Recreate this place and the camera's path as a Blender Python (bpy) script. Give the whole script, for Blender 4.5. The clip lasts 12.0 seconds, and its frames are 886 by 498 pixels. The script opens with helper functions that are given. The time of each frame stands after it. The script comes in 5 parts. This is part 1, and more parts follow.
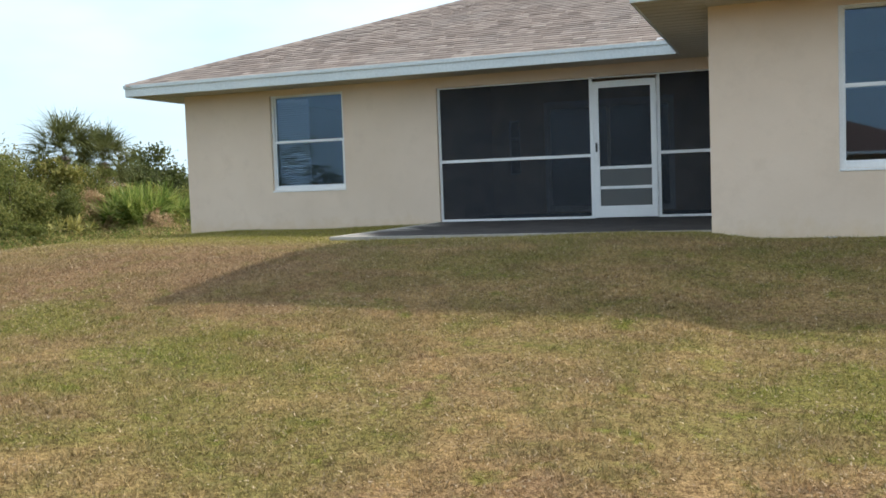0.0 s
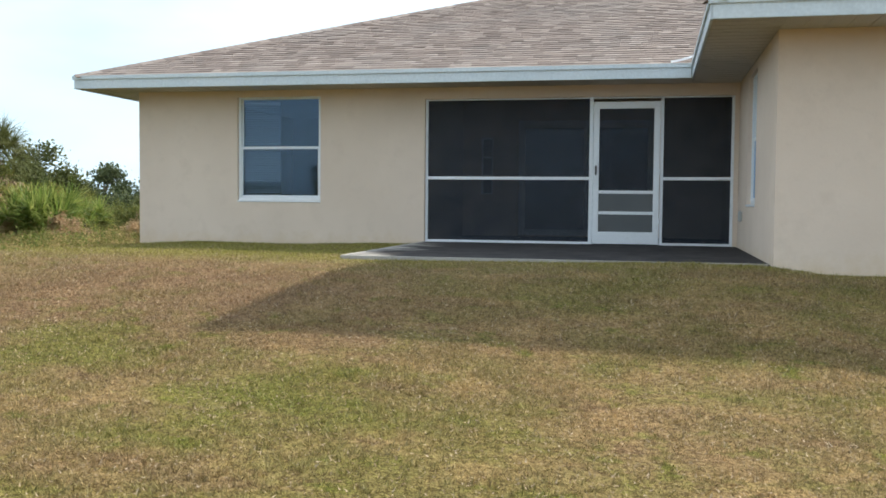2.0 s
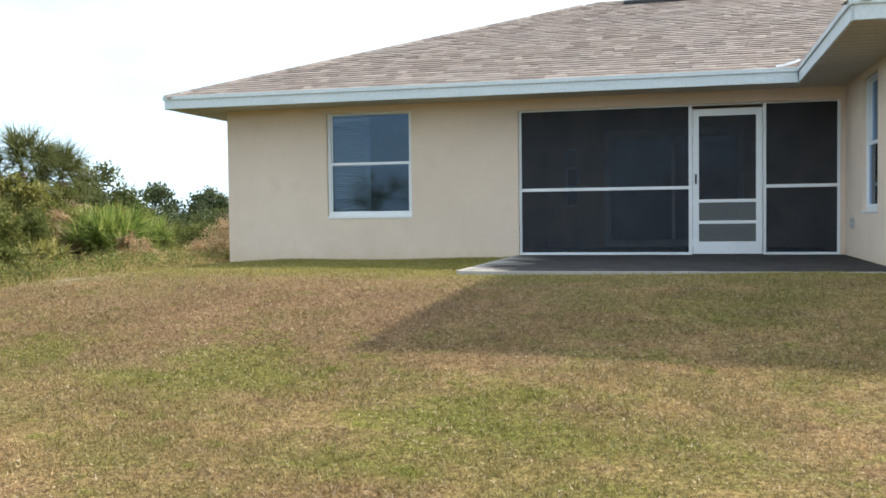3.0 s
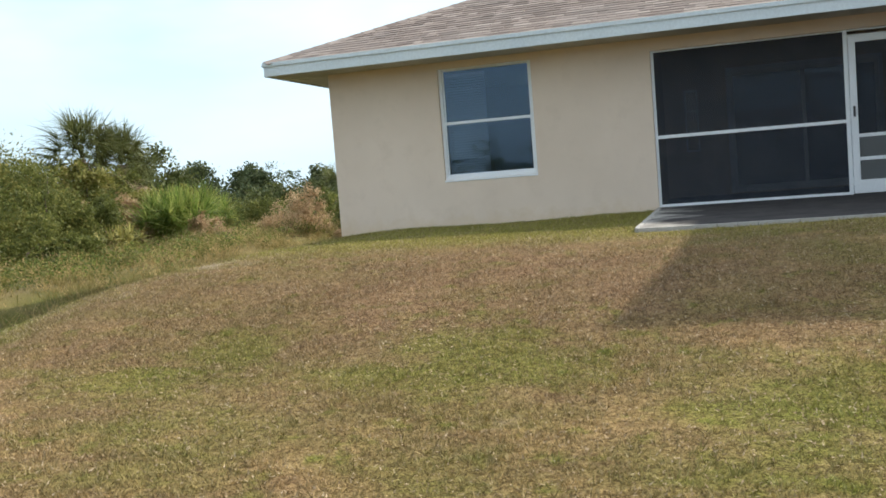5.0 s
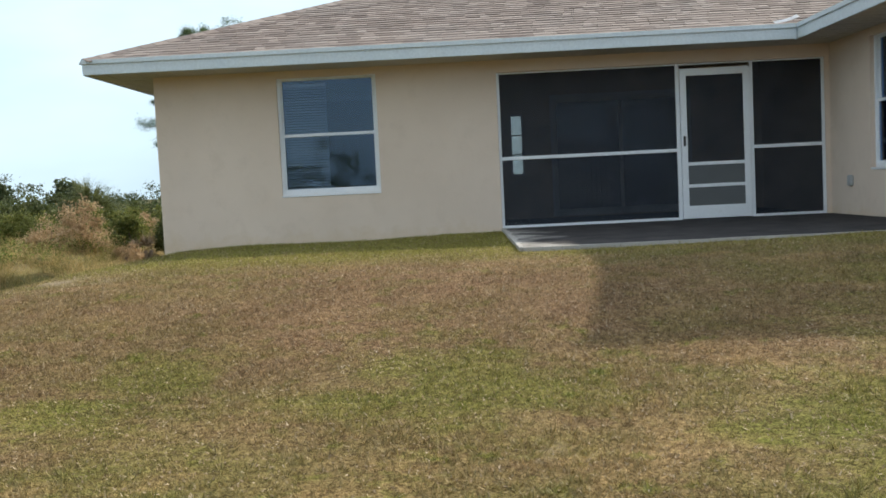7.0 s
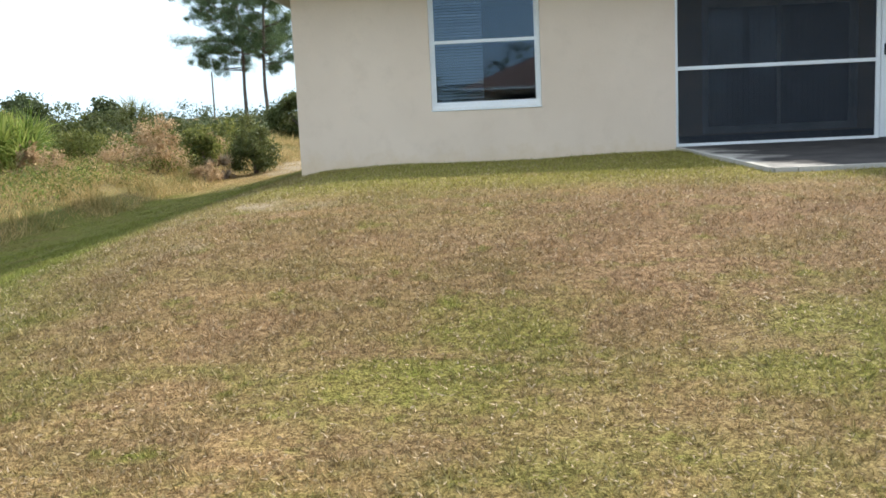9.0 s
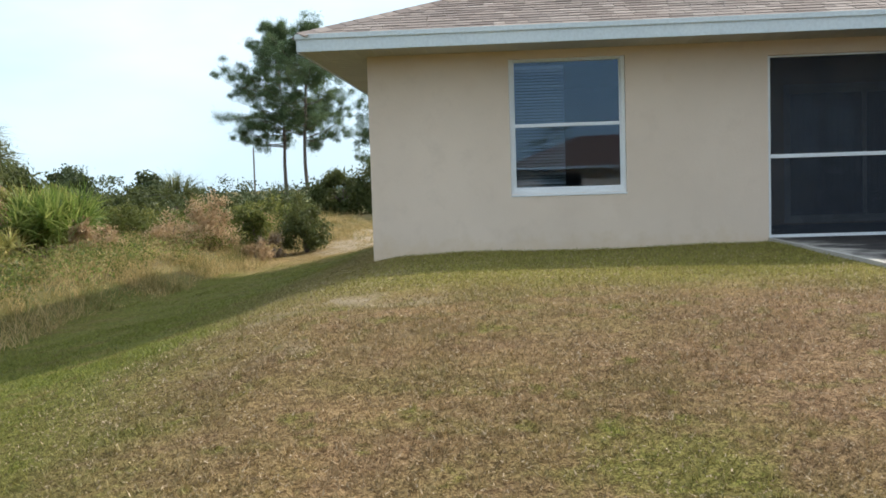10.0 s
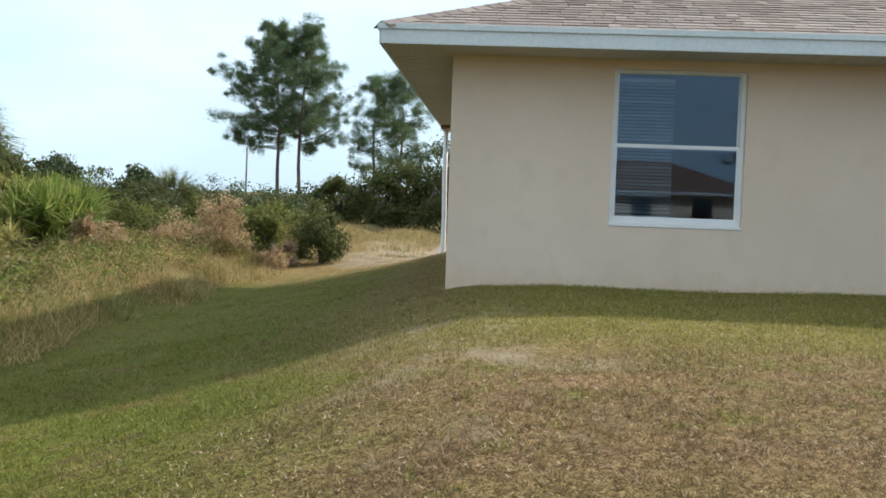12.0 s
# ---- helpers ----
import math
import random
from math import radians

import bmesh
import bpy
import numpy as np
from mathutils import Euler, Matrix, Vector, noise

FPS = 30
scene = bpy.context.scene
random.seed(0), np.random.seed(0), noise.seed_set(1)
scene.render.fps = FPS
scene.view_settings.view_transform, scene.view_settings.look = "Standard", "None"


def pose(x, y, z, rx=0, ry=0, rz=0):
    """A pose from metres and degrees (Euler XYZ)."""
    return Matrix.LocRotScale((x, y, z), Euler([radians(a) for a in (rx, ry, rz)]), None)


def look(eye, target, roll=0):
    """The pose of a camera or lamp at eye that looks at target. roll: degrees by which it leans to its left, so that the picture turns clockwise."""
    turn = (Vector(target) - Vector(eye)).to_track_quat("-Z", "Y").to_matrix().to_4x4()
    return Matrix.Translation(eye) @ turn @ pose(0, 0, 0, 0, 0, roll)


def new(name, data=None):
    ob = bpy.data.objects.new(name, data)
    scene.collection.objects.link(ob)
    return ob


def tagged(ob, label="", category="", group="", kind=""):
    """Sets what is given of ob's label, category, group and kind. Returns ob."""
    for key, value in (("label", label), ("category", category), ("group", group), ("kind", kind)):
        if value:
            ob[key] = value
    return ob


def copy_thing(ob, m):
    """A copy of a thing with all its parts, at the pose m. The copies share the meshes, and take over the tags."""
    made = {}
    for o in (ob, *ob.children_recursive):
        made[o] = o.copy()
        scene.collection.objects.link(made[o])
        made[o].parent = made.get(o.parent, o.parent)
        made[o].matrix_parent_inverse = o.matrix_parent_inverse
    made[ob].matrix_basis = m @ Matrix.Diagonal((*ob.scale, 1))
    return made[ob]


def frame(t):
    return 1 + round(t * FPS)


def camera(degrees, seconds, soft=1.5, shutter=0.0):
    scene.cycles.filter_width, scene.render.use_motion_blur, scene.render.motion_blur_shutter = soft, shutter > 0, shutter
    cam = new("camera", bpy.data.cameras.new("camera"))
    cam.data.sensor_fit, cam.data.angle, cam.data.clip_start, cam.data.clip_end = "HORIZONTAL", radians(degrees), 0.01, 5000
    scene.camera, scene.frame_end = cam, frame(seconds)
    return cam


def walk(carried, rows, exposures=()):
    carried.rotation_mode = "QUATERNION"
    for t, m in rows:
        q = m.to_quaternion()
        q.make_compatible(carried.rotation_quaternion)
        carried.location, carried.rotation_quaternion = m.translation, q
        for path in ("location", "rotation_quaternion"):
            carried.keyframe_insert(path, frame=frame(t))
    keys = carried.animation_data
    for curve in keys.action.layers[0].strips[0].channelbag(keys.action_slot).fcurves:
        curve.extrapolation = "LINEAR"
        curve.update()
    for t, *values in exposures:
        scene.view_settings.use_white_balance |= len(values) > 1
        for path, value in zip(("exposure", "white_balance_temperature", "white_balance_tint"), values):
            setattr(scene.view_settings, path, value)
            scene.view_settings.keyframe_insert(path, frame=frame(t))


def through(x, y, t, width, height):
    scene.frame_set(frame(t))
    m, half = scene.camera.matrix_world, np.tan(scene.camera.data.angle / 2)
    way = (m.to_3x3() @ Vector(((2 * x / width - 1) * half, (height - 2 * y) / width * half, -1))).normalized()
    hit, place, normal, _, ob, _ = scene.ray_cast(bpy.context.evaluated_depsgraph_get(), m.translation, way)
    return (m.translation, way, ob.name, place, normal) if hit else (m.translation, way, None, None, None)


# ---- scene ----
cam = camera(49.2, 12.0, soft=1.7)
PATH = [
    (0, (5.277, -14.516, 0.561), (4.598, -12.639, 0.433), -2.1),
    (0.5, (4.795, -14.592, 0.578), (4.222, -12.677, 0.519), -1.6),
    (1, (4.308, -14.536, 0.613), (3.851, -12.589, 0.63), -0.9),
    (1.5, (3.791, -14.374, 0.604), (3.423, -12.408, 0.613), -0.3),
    (2, (3.34, -14.098, 0.601), (2.918, -12.146, 0.503), 0.5),
    (2.5, (2.864, -14.083, 0.621), (2.42, -12.141, 0.447), 0.9),
    (3, (2.433, -14.112, 0.618), (1.94, -12.175, 0.546), -0.7),
    (3.5, (2.029, -14.066, 0.594), (1.482, -12.143, 0.578), -2.8),
    (3.7, (1.841, -14.024, 0.587), (1.267, -12.108, 0.56), -3.2),
    (5.3, (0.548, -13.363, 0.657), (0.0, -11.445, 0.503), -4.9),
    (5.5, (0.376, -13.282, 0.648), (-0.178, -11.366, 0.502), -5.3),
    (6, (0.023, -13.253, 0.641), (-0.5, -11.327, 0.511), -4.6),
    (6.5, (-0.256, -13.208, 0.643), (-0.532, -11.232, 0.509), -3.7),
    (6.7, (-0.366, -13.287, 0.637), (-0.533, -11.298, 0.507), -3.3),
    (8.3, (-1.852, -12.672, 0.728), (-1.696, -10.682, 0.592), -2.3),
    (8.5, (-2.052, -12.523, 0.679), (-1.962, -10.532, 0.509), -2.4),
    (9, (-2.407, -12.104, 0.636), (-2.494, -10.127, 0.344), -2.7),
    (9.5, (-2.718, -11.927, 0.717), (-2.856, -9.936, 0.582), -2.9),
    (10, (-2.99, -11.553, 0.74), (-3.135, -9.563, 0.608), -1.8),
    (10.5, (-3.279, -11.195, 0.757), (-3.416, -9.203, 0.638), -0.4),
    (11, (-3.56, -10.925, 0.785), (-3.674, -8.931, 0.678), 1.4),
    (11.5, (-3.868, -10.549, 0.793), (-3.966, -8.554, 0.69), 2.3),
    (12, (-4.188, -10.136, 0.797), (-4.29, -8.141, 0.692), 2.0),
]
EXPOSURES = [(0.0, 0.66, 6430, 10), (0.5, 0.86, 6430, 10), (1.0, 0.78, 6430, 10), (1.5, 0.77, 6430, 10), (2.0, 0.75, 6430, 10), (2.5, 1.02, 6430, 10), (3.0, 0.95, 6430, 10), (3.5, 0.70, 6500, 10), (5.5, 0.60, 6500, 10), (6.0, 0.50, 6500, 10), (6.5, 0.40, 6500, 10), (8.5, 0.90, 6370, 10), (9.0, 0.98, 6370, 10), (9.5, 0.86, 6370, 10), (10.0, 0.60, 6370, 10), (11.0, 0.58, 6370, 10), (12.0, 0.52, 6370, 10)]
walk(cam, [(t, look(eye, target, roll)) for t, eye, target, roll in PATH], EXPOSURES)

# ---- sky, sun, exposure ----
SUN_TO = Vector((1.35, 1.00, 1.02)).normalized()
world = bpy.data.worlds.new("hazy_sky")
scene.world = world
world.use_nodes = True
wn, wl = world.node_tree.nodes, world.node_tree.links
sky = wn.new("ShaderNodeTexSky")
sky.sky_type = "NISHITA"
sky.sun_disc = False
sky.sun_elevation = math.asin(SUN_TO.z)
sky.sun_rotation = math.atan2(SUN_TO.x, SUN_TO.y)
sky.air_density, sky.dust_density, sky.ozone_density = 1.0, 1.6, 1.2
# thin high cloud, spread over the whole dome
wco = wn.new("ShaderNodeTexCoord")
wmap = wn.new("ShaderNodeMapping")
wmap.inputs["Scale"].default_value = (1.0, 1.0, 3.0)
wl.new(wco.outputs["Generated"], wmap.inputs["Vector"])
wno = wn.new("ShaderNodeTexNoise")
wno.inputs["Scale"].default_value = 2.2
wno.inputs["Detail"].default_value = 5
wl.new(wmap.outputs["Vector"], wno.inputs["Vector"])
wra = wn.new("ShaderNodeMapRange")
wra.inputs["From Min"].default_value, wra.inputs["From Max"].default_value = 0.40, 0.66
wra.inputs["To Min"].default_value, wra.inputs["To Max"].default_value = 0.15, 0.62
wl.new(wno.outputs["Fac"], wra.inputs["Value"])
wmix = wn.new("ShaderNodeMixRGB")
wmix.inputs["Color2"].default_value = (4.9, 6.6, 7.8, 1)
wsep = wn.new("ShaderNodeSeparateXYZ")
wl.new(wco.outputs["Generated"], wsep.inputs["Vector"])
whz = wn.new("ShaderNodeMapRange")      # haze thickens towards the horizon
whz.inputs["From Min"].default_value, whz.inputs["From Max"].default_value = 0.60, 0.10
whz.inputs["To Min"].default_value, whz.inputs["To Max"].default_value = 0.0, 0.80
wl.new(wsep.outputs["Z"], whz.inputs["Value"])
wmax = wn.new("ShaderNodeMath")
wmax.operation = "MAXIMUM"
wmax.inputs[0].default_value = 0.0
wl.new(whz.outputs["Result"], wmax.inputs[1])
wl.new(wmax.outputs["Value"], wmix.inputs["Fac"])
wcloud = wn.new("ShaderNodeMixRGB")     # bright thin cloud overhead
wcloud.inputs["Color2"].default_value = (15.0, 16.6, 17.8, 1)
wl.new(wra.outputs["Result"], wcloud.inputs["Fac"])
wl.new(sky.outputs["Color"], wcloud.inputs["Color1"])
wl.new(wcloud.outputs["Color"], wmix.inputs["Color1"])
bg = wn["Background"]
bg.inputs["Strength"].default_value = 0.105
wl.new(wmix.outputs["Color"], bg.inputs["Color"])

sun_data = bpy.data.lights.new("sun", "SUN")
sun_data.energy, sun_data.angle, sun_data.color = 4.3, radians(0.9), (1.0, 0.93, 0.82)
sun = new("sun", sun_data)
sun.matrix_world = look(SUN_TO * 60, (0, 0, 0))


# ---- materials ----
def rgba(c):
    return (c[0], c[1], c[2], 1.0)


def material(name):
    m = bpy.data.materials.new(name)
    m.use_nodes = True
    nt = m.node_tree
    return m, nt.nodes, nt.links, nt.nodes["Principled BSDF"]


def noise_node(n, l, co, scale, detail=4, rough=0.55):
    t = n.new("ShaderNodeTexNoise")
    t.inputs["Scale"].default_value, t.inputs["Detail"].default_value = scale, detail
    t.inputs["Roughness"].default_value = rough
    l.new(co, t.inputs["Vector"])
    return t.outputs["Fac"]


def ranged(n, l, value, a, b, c=0.0, d=1.0):
    r = n.new("ShaderNodeMapRange")
    for key, v in (("From Min", a), ("From Max", b), ("To Min", c), ("To Max", d)):
        r.inputs[key].default_value = v
    l.new(value, r.inputs["Value"])
    return r.outputs["Result"]


def mixed(n, l, fac, a, b, mode="MIX"):
    x = n.new("ShaderNodeMixRGB")
    x.blend_type = mode
    for key, v in (("Fac", fac), ("Color1", a), ("Color2", b)):
        if isinstance(v, (int, float)):
            x.inputs[key].default_value = v
        elif isinstance(v, tuple):
            x.inputs[key].default_value = rgba(v)
        else:
            l.new(v, x.inputs[key])
    return x.outputs["Color"]


def maths(n, l, op, a, b=0.0):
    x = n.new("ShaderNodeMath")
    x.operation = op
    for i, v in enumerate((a, b)):
        if isinstance(v, (int, float)):
            x.inputs[i].default_value = v
        else:
            l.new(v, x.inputs[i])
    return x.outputs["Value"]


def position(n):
    return n.new("ShaderNodeNewGeometry").outputs["Position"]


def bump(n, l, b, height, strength, distance):
    x = n.new("ShaderNodeBump")
    x.inputs["Strength"].default_value, x.inputs["Distance"].default_value = strength, distance
    l.new(height, x.inputs["Height"])
    l.new(x.outputs["Normal"], b.inputs["Normal"])


def surface(name, c1, c2, scale, rough=0.7, fine=40.0, relief=0.3, depth=0.003, metal=0.0, c3=None, c3scale=1.0, c3at=(0.55, 0.75), per=0.0):
    """Two colours in large noise, a fine grain, an optional third colour as stains, and relief."""
    m, n, l, b = material(name)
    co = position(n)
    col = mixed(n, l, ranged(n, l, noise_node(n, l, co, scale), 0.3, 0.7), c1, c2)
    grain = noise_node(n, l, co, fine, 3)
    col = mixed(n, l, 0.35, col, mixed(n, l, ranged(n, l, grain, 0.3, 0.7), (0.62, 0.62, 0.62), (1.0, 1.0, 1.0)), "MULTIPLY")
    if c3:
        col = mixed(n, l, ranged(n, l, noise_node(n, l, co, c3scale, 6, 0.65), *c3at), col, c3)
    if per:
        rnd = n.new("ShaderNodeObjectInfo").outputs["Random"]
        col = mixed(n, l, 1.0, col, mixed(n, l, rnd, (1 - per, 1 - per, 1 - per), (1.0, 1.0, 1.0)), "MULTIPLY")
    l.new(col, b.inputs["Base Color"])
    b.inputs["Roughness"].default_value, b.inputs["Metallic"].default_value = rough, metal
    if relief:
        bump(n, l, b, grain, relief, depth)
    return m


def leaf_material(name, colours, rough=0.5, through=0.25, patch=0.6):
    """Leaves or blades: colour by island, with larger patches, and some light let through."""
    m, n, l, b = material(name)
    co = position(n)
    geo = n.new("ShaderNodeNewGeometry")
    ramp = n.new("ShaderNodeValToRGB")
    e = ramp.color_ramp.elements
    while len(e) < len(colours):
        e.new(0.5)
    for i, c in enumerate(colours):
        e[i].position = i / (len(colours) - 1)
        e[i].color = rgba(c)
    mix = maths(n, l, "ADD", maths(n, l, "MULTIPLY", geo.outputs["Random Per Island"], 1 - patch),
                maths(n, l, "MULTIPLY", ranged(n, l, noise_node(n, l, co, 1.1, 3), 0.3, 0.7), patch))
    l.new(mix, ramp.inputs["Fac"])
    l.new(ramp.outputs["Color"], b.inputs["Base Color"])
    b.inputs["Roughness"].default_value = rough
    b.inputs["Specular IOR Level"].default_value = 0.18
    tr = n.new("ShaderNodeBsdfTranslucent")
    l.new(ramp.outputs["Color"], tr.inputs["Color"])
    ms = n.new("ShaderNodeMixShader")
    ms.inputs["Fac"].default_value = through
    l.new(b.outputs["BSDF"], ms.inputs[1])
    l.new(tr.outputs["BSDF"], ms.inputs[2])
    l.new(ms.outputs["Shader"], n["Material Output"].inputs["Surface"])
    return m


GREEN_SPOTS = ((-0.6, -8.2, 0.95), (-2.4, -8.1, 0.75), (5.5, -9.2, 0.8), (-6.0, -4.8, 1.0), (1.3, -9.0, 0.7))


def lawn_colour(n, l, co):
    """Patchy winter lawn: straw, pinkish brown and olive, greener down the side slope, bare sand in places."""
    sep = n.new("ShaderNodeSeparateXYZ")
    l.new(co, sep.inputs["Vector"])
    x, y = sep.outputs["X"], sep.outputs["Y"]
    big = noise_node(n, l, co, 0.42, 5, 0.6)
    mid = noise_node(n, l, co, 1.7, 5, 0.62)
    col = mixed(n, l, ranged(n, l, mid, 0.36, 0.64), LAWN["straw"], LAWN["dead"])
    green = ranged(n, l, maths(n, l, "ADD", maths(n, l, "MULTIPLY", big, 0.6), maths(n, l, "MULTIPLY", mid, 0.4)), 0.43, 0.60)
    side = ranged(n, l, x, -3.7, -5.6)
    wallside = maths(n, l, "MULTIPLY", ranged(n, l, y, -5.4, -3.4), 0.9)
    # a worn brown belt across the crest of the slope
    belt = maths(n, l, "MULTIPLY", ranged(n, l, maths(n, l, "ABSOLUTE", maths(n, l, "ADD", y, 6.8)), 2.3, 0.7), maths(n, l, "MULTIPLY", ranged(n, l, x, 2.2, 0.0), ranged(n, l, x, -5.0, -2.2, 0.25, 1.0)))
    green = maths(n, l, "MULTIPLY", green, maths(n, l, "SUBTRACT", 1.0, maths(n, l, "MULTIPLY", belt, 0.75)))
    col = mixed(n, l, maths(n, l, "MULTIPLY", belt, 0.6), col, LAWN["dead"])
    green = maths(n, l, "MAXIMUM", maths(n, l, "MAXIMUM", green, side), wallside)
    col = mixed(n, l, maths(n, l, "MULTIPLY", green, 0.78), col, LAWN["green"])
    col = mixed(n, l, maths(n, l, "MULTIPLY", ranged(n, l, x, -4.7, -6.3), 0.75), col, LAWN["bright"])
    tuft = ranged(n, l, noise_node(n, l, co, 4.2, 4, 0.6), 0.57, 0.70)
    col = mixed(n, l, maths(n, l, "MULTIPLY", tuft, 0.7), col, LAWN["bright"])
    pale = ranged(n, l, noise_node(n, l, co, 2.6, 5, 0.7), 0.56, 0.72)
    col = mixed(n, l, maths(n, l, "MULTIPLY", pale, 0.45), col, LAWN["straw"])
    lush = None
    for cx, cy, r in GREEN_SPOTS:
        d = maths(n, l, "SQRT", maths(n, l, "ADD", maths(n, l, "POWER", maths(n, l, "ABSOLUTE", maths(n, l, "SUBTRACT", x, cx)), 2.0), maths(n, l, "POWER", maths(n, l, "ABSOLUTE", maths(n, l, "SUBTRACT", y, cy)), 2.0)))
        d = maths(n, l, "ADD", maths(n, l, "DIVIDE", d, r), maths(n, l, "MULTIPLY", maths(n, l, "SUBTRACT", mid, 0.5), 4.0))
        one_spot = ranged(n, l, d, 1.0, 0.45)
        lush = one_spot if lush is None else maths(n, l, "MAXIMUM", lush, one_spot)
    col = mixed(n, l, maths(n, l, "MULTIPLY", lush, 0.55), col, LAWN["bright"])
    # small mixed patches of live and dead turf, drawn out along the contour
    stretch = n.new("ShaderNodeMapping")
    stretch.inputs["Scale"].default_value = (0.7, 1.6, 1.0)
    l.new(co, stretch.inputs["Vector"])
    streak = noise_node(n, l, stretch.outputs["Vector"], 1.5, 7, 0.7)
    live = maths(n, l, "MULTIPLY", ranged(n, l, streak, 0.52, 0.64), maths(n, l, "SUBTRACT", 0.62, maths(n, l, "MULTIPLY", belt, 0.40)))
    col = mixed(n, l, live, col, LAWN["live"])
    col = mixed(n, l, ranged(n, l, streak, 0.46, 0.36, 0.0, 0.5), col, LAWN["dead"])
    # lusher strip below the wall
    strip = maths(n, l, "ADD", ranged(n, l, y, -5.6, -3.8, 0.0, 0.55), maths(n, l, "MULTIPLY", mid, 0.5))
    strip = maths(n, l, "MULTIPLY", ranged(n, l, strip, 0.36, 0.80, 0.0, 0.85), ranged(n, l, x, -5.2, -4.2))
    col = mixed(n, l, strip, col, LAWN["sunny"])
    # drier towards the field behind the house and along its side wall
    back = maths(n, l, "ADD", ranged(n, l, y, 6.0, 11.0, 0.0, 0.45), maths(n, l, "SUBTRACT", mid, 0.42))
    col = mixed(n, l, ranged(n, l, back, 0.15, 0.5, 0.0, 0.85), col, LAWN["straw"])
    foot = maths(n, l, "MULTIPLY", ranged(n, l, maths(n, l, "ABSOLUTE", maths(n, l, "ADD", x, 5.0)), 1.3, 0.4), ranged(n, l, y, -4.5, -1.0))
    col = mixed(n, l, maths(n, l, "MULTIPLY", foot, 0.25), col, LAWN["dead"])
    return col, x, y


LAWN = {"straw": (0.352, 0.254, 0.122), "dead": (0.242, 0.156, 0.098), "green": (0.205, 0.196, 0.058), "sunny": (0.255, 0.238, 0.058), "bright": (0.150, 0.182, 0.024), "live": (0.168, 0.180, 0.040),
        "sand": (0.30, 0.24, 0.16), "field": (0.19, 0.145, 0.065)}


def ground_material():
    m, n, l, b = material("lawn_soil")
    co = position(n)
    col, x, y = lawn_colour(n, l, co)
    fine = maths(n, l, "ADD", maths(n, l, "MULTIPLY", noise_node(n, l, co, 26, 4, 0.75), 0.55), maths(n, l, "MULTIPLY", noise_node(n, l, co, 85, 2, 0.6), 0.45))
    col = mixed(n, l, 1.0, col, mixed(n, l, ranged(n, l, fine, 0.42, 0.61), (0.30, 0.245, 0.185), (1.18, 1.12, 1.03)), "MULTIPLY")
    rough_sand = noise_node(n, l, co, 1.3, 6, 0.7)
    # bare ground round the corner of the house and the sandy track past it
    near = maths(n, l, "MULTIPLY", ranged(n, l, maths(n, l, "ABSOLUTE", maths(n, l, "ADD", x, 4.4)), 1.3, 0.3),
                 ranged(n, l, maths(n, l, "ABSOLUTE", maths(n, l, "ADD", y, 4.6)), 3.8, 1.0))
    track = maths(n, l, "MULTIPLY", ranged(n, l, maths(n, l, "ABSOLUTE", maths(n, l, "ADD", x, 6.6)), 2.4, 0.8), ranged(n, l, y, 9.5, 12.5))
    bare = maths(n, l, "ADD", maths(n, l, "MAXIMUM", maths(n, l, "MULTIPLY", near, 0.17), maths(n, l, "MULTIPLY", track, 0.42)), rough_sand)
    col = mixed(n, l, ranged(n, l, bare, 0.66, 0.84), col, LAWN["sand"])
    field = maths(n, l, "MAXIMUM", ranged(n, l, x, -9.0, -10.2), ranged(n, l, y, 22.0, 26.0))
    dry = mixed(n, l, ranged(n, l, noise_node(n, l, co, 0.5, 5), 0.4, 0.62), LAWN["field"], (0.085, 0.085, 0.030))
    col = mixed(n, l, field, col, dry)
    l.new(col, b.inputs["Base Color"])
    b.inputs["Roughness"].default_value = 0.95
    b.inputs["Specular IOR Level"].default_value = 0.1
    bump(n, l, b, fine, 0.9, 0.03)
    return m


def blade_material():
    m, n, l, b = material("lawn_blades")
    co = position(n)
    col, x, y = lawn_colour(n, l, co)
    rnd = n.new("ShaderNodeNewGeometry").outputs["Random Per Island"]
    tint = n.new("ShaderNodeValToRGB")
    e = tint.color_ramp.elements
    e[0].position, e[0].color = 0.0, (0.56, 0.53, 0.48, 1)
    e[1].position, e[1].color = 1.0, (1.55, 1.50, 1.40, 1)
    for p, c in ((0.45, (0.9, 0.92, 0.85, 1)), (0.8, (1.25, 1.2, 1.1, 1))):
        e.new(p).color = c
    l.new(rnd, tint.inputs["Fac"])
    col = mixed(n, l, 1.0, col, tint.outputs["Color"], "MULTIPLY")
    l.new(col, b.inputs["Base Color"])
    b.inputs["Roughness"].default_value = 0.6
    b.inputs["Specular IOR Level"].default_value = 0.3
    tr = n.new("ShaderNodeBsdfTranslucent")
    l.new(col, tr.inputs["Color"])
    ms = n.new("ShaderNodeMixShader")
    ms.inputs["Fac"].default_value = 0.28
    l.new(b.outputs["BSDF"], ms.inputs[1])
    l.new(tr.outputs["BSDF"], ms.inputs[2])
    l.new(ms.outputs["Shader"], n["Material Output"].inputs["Surface"])
    return m


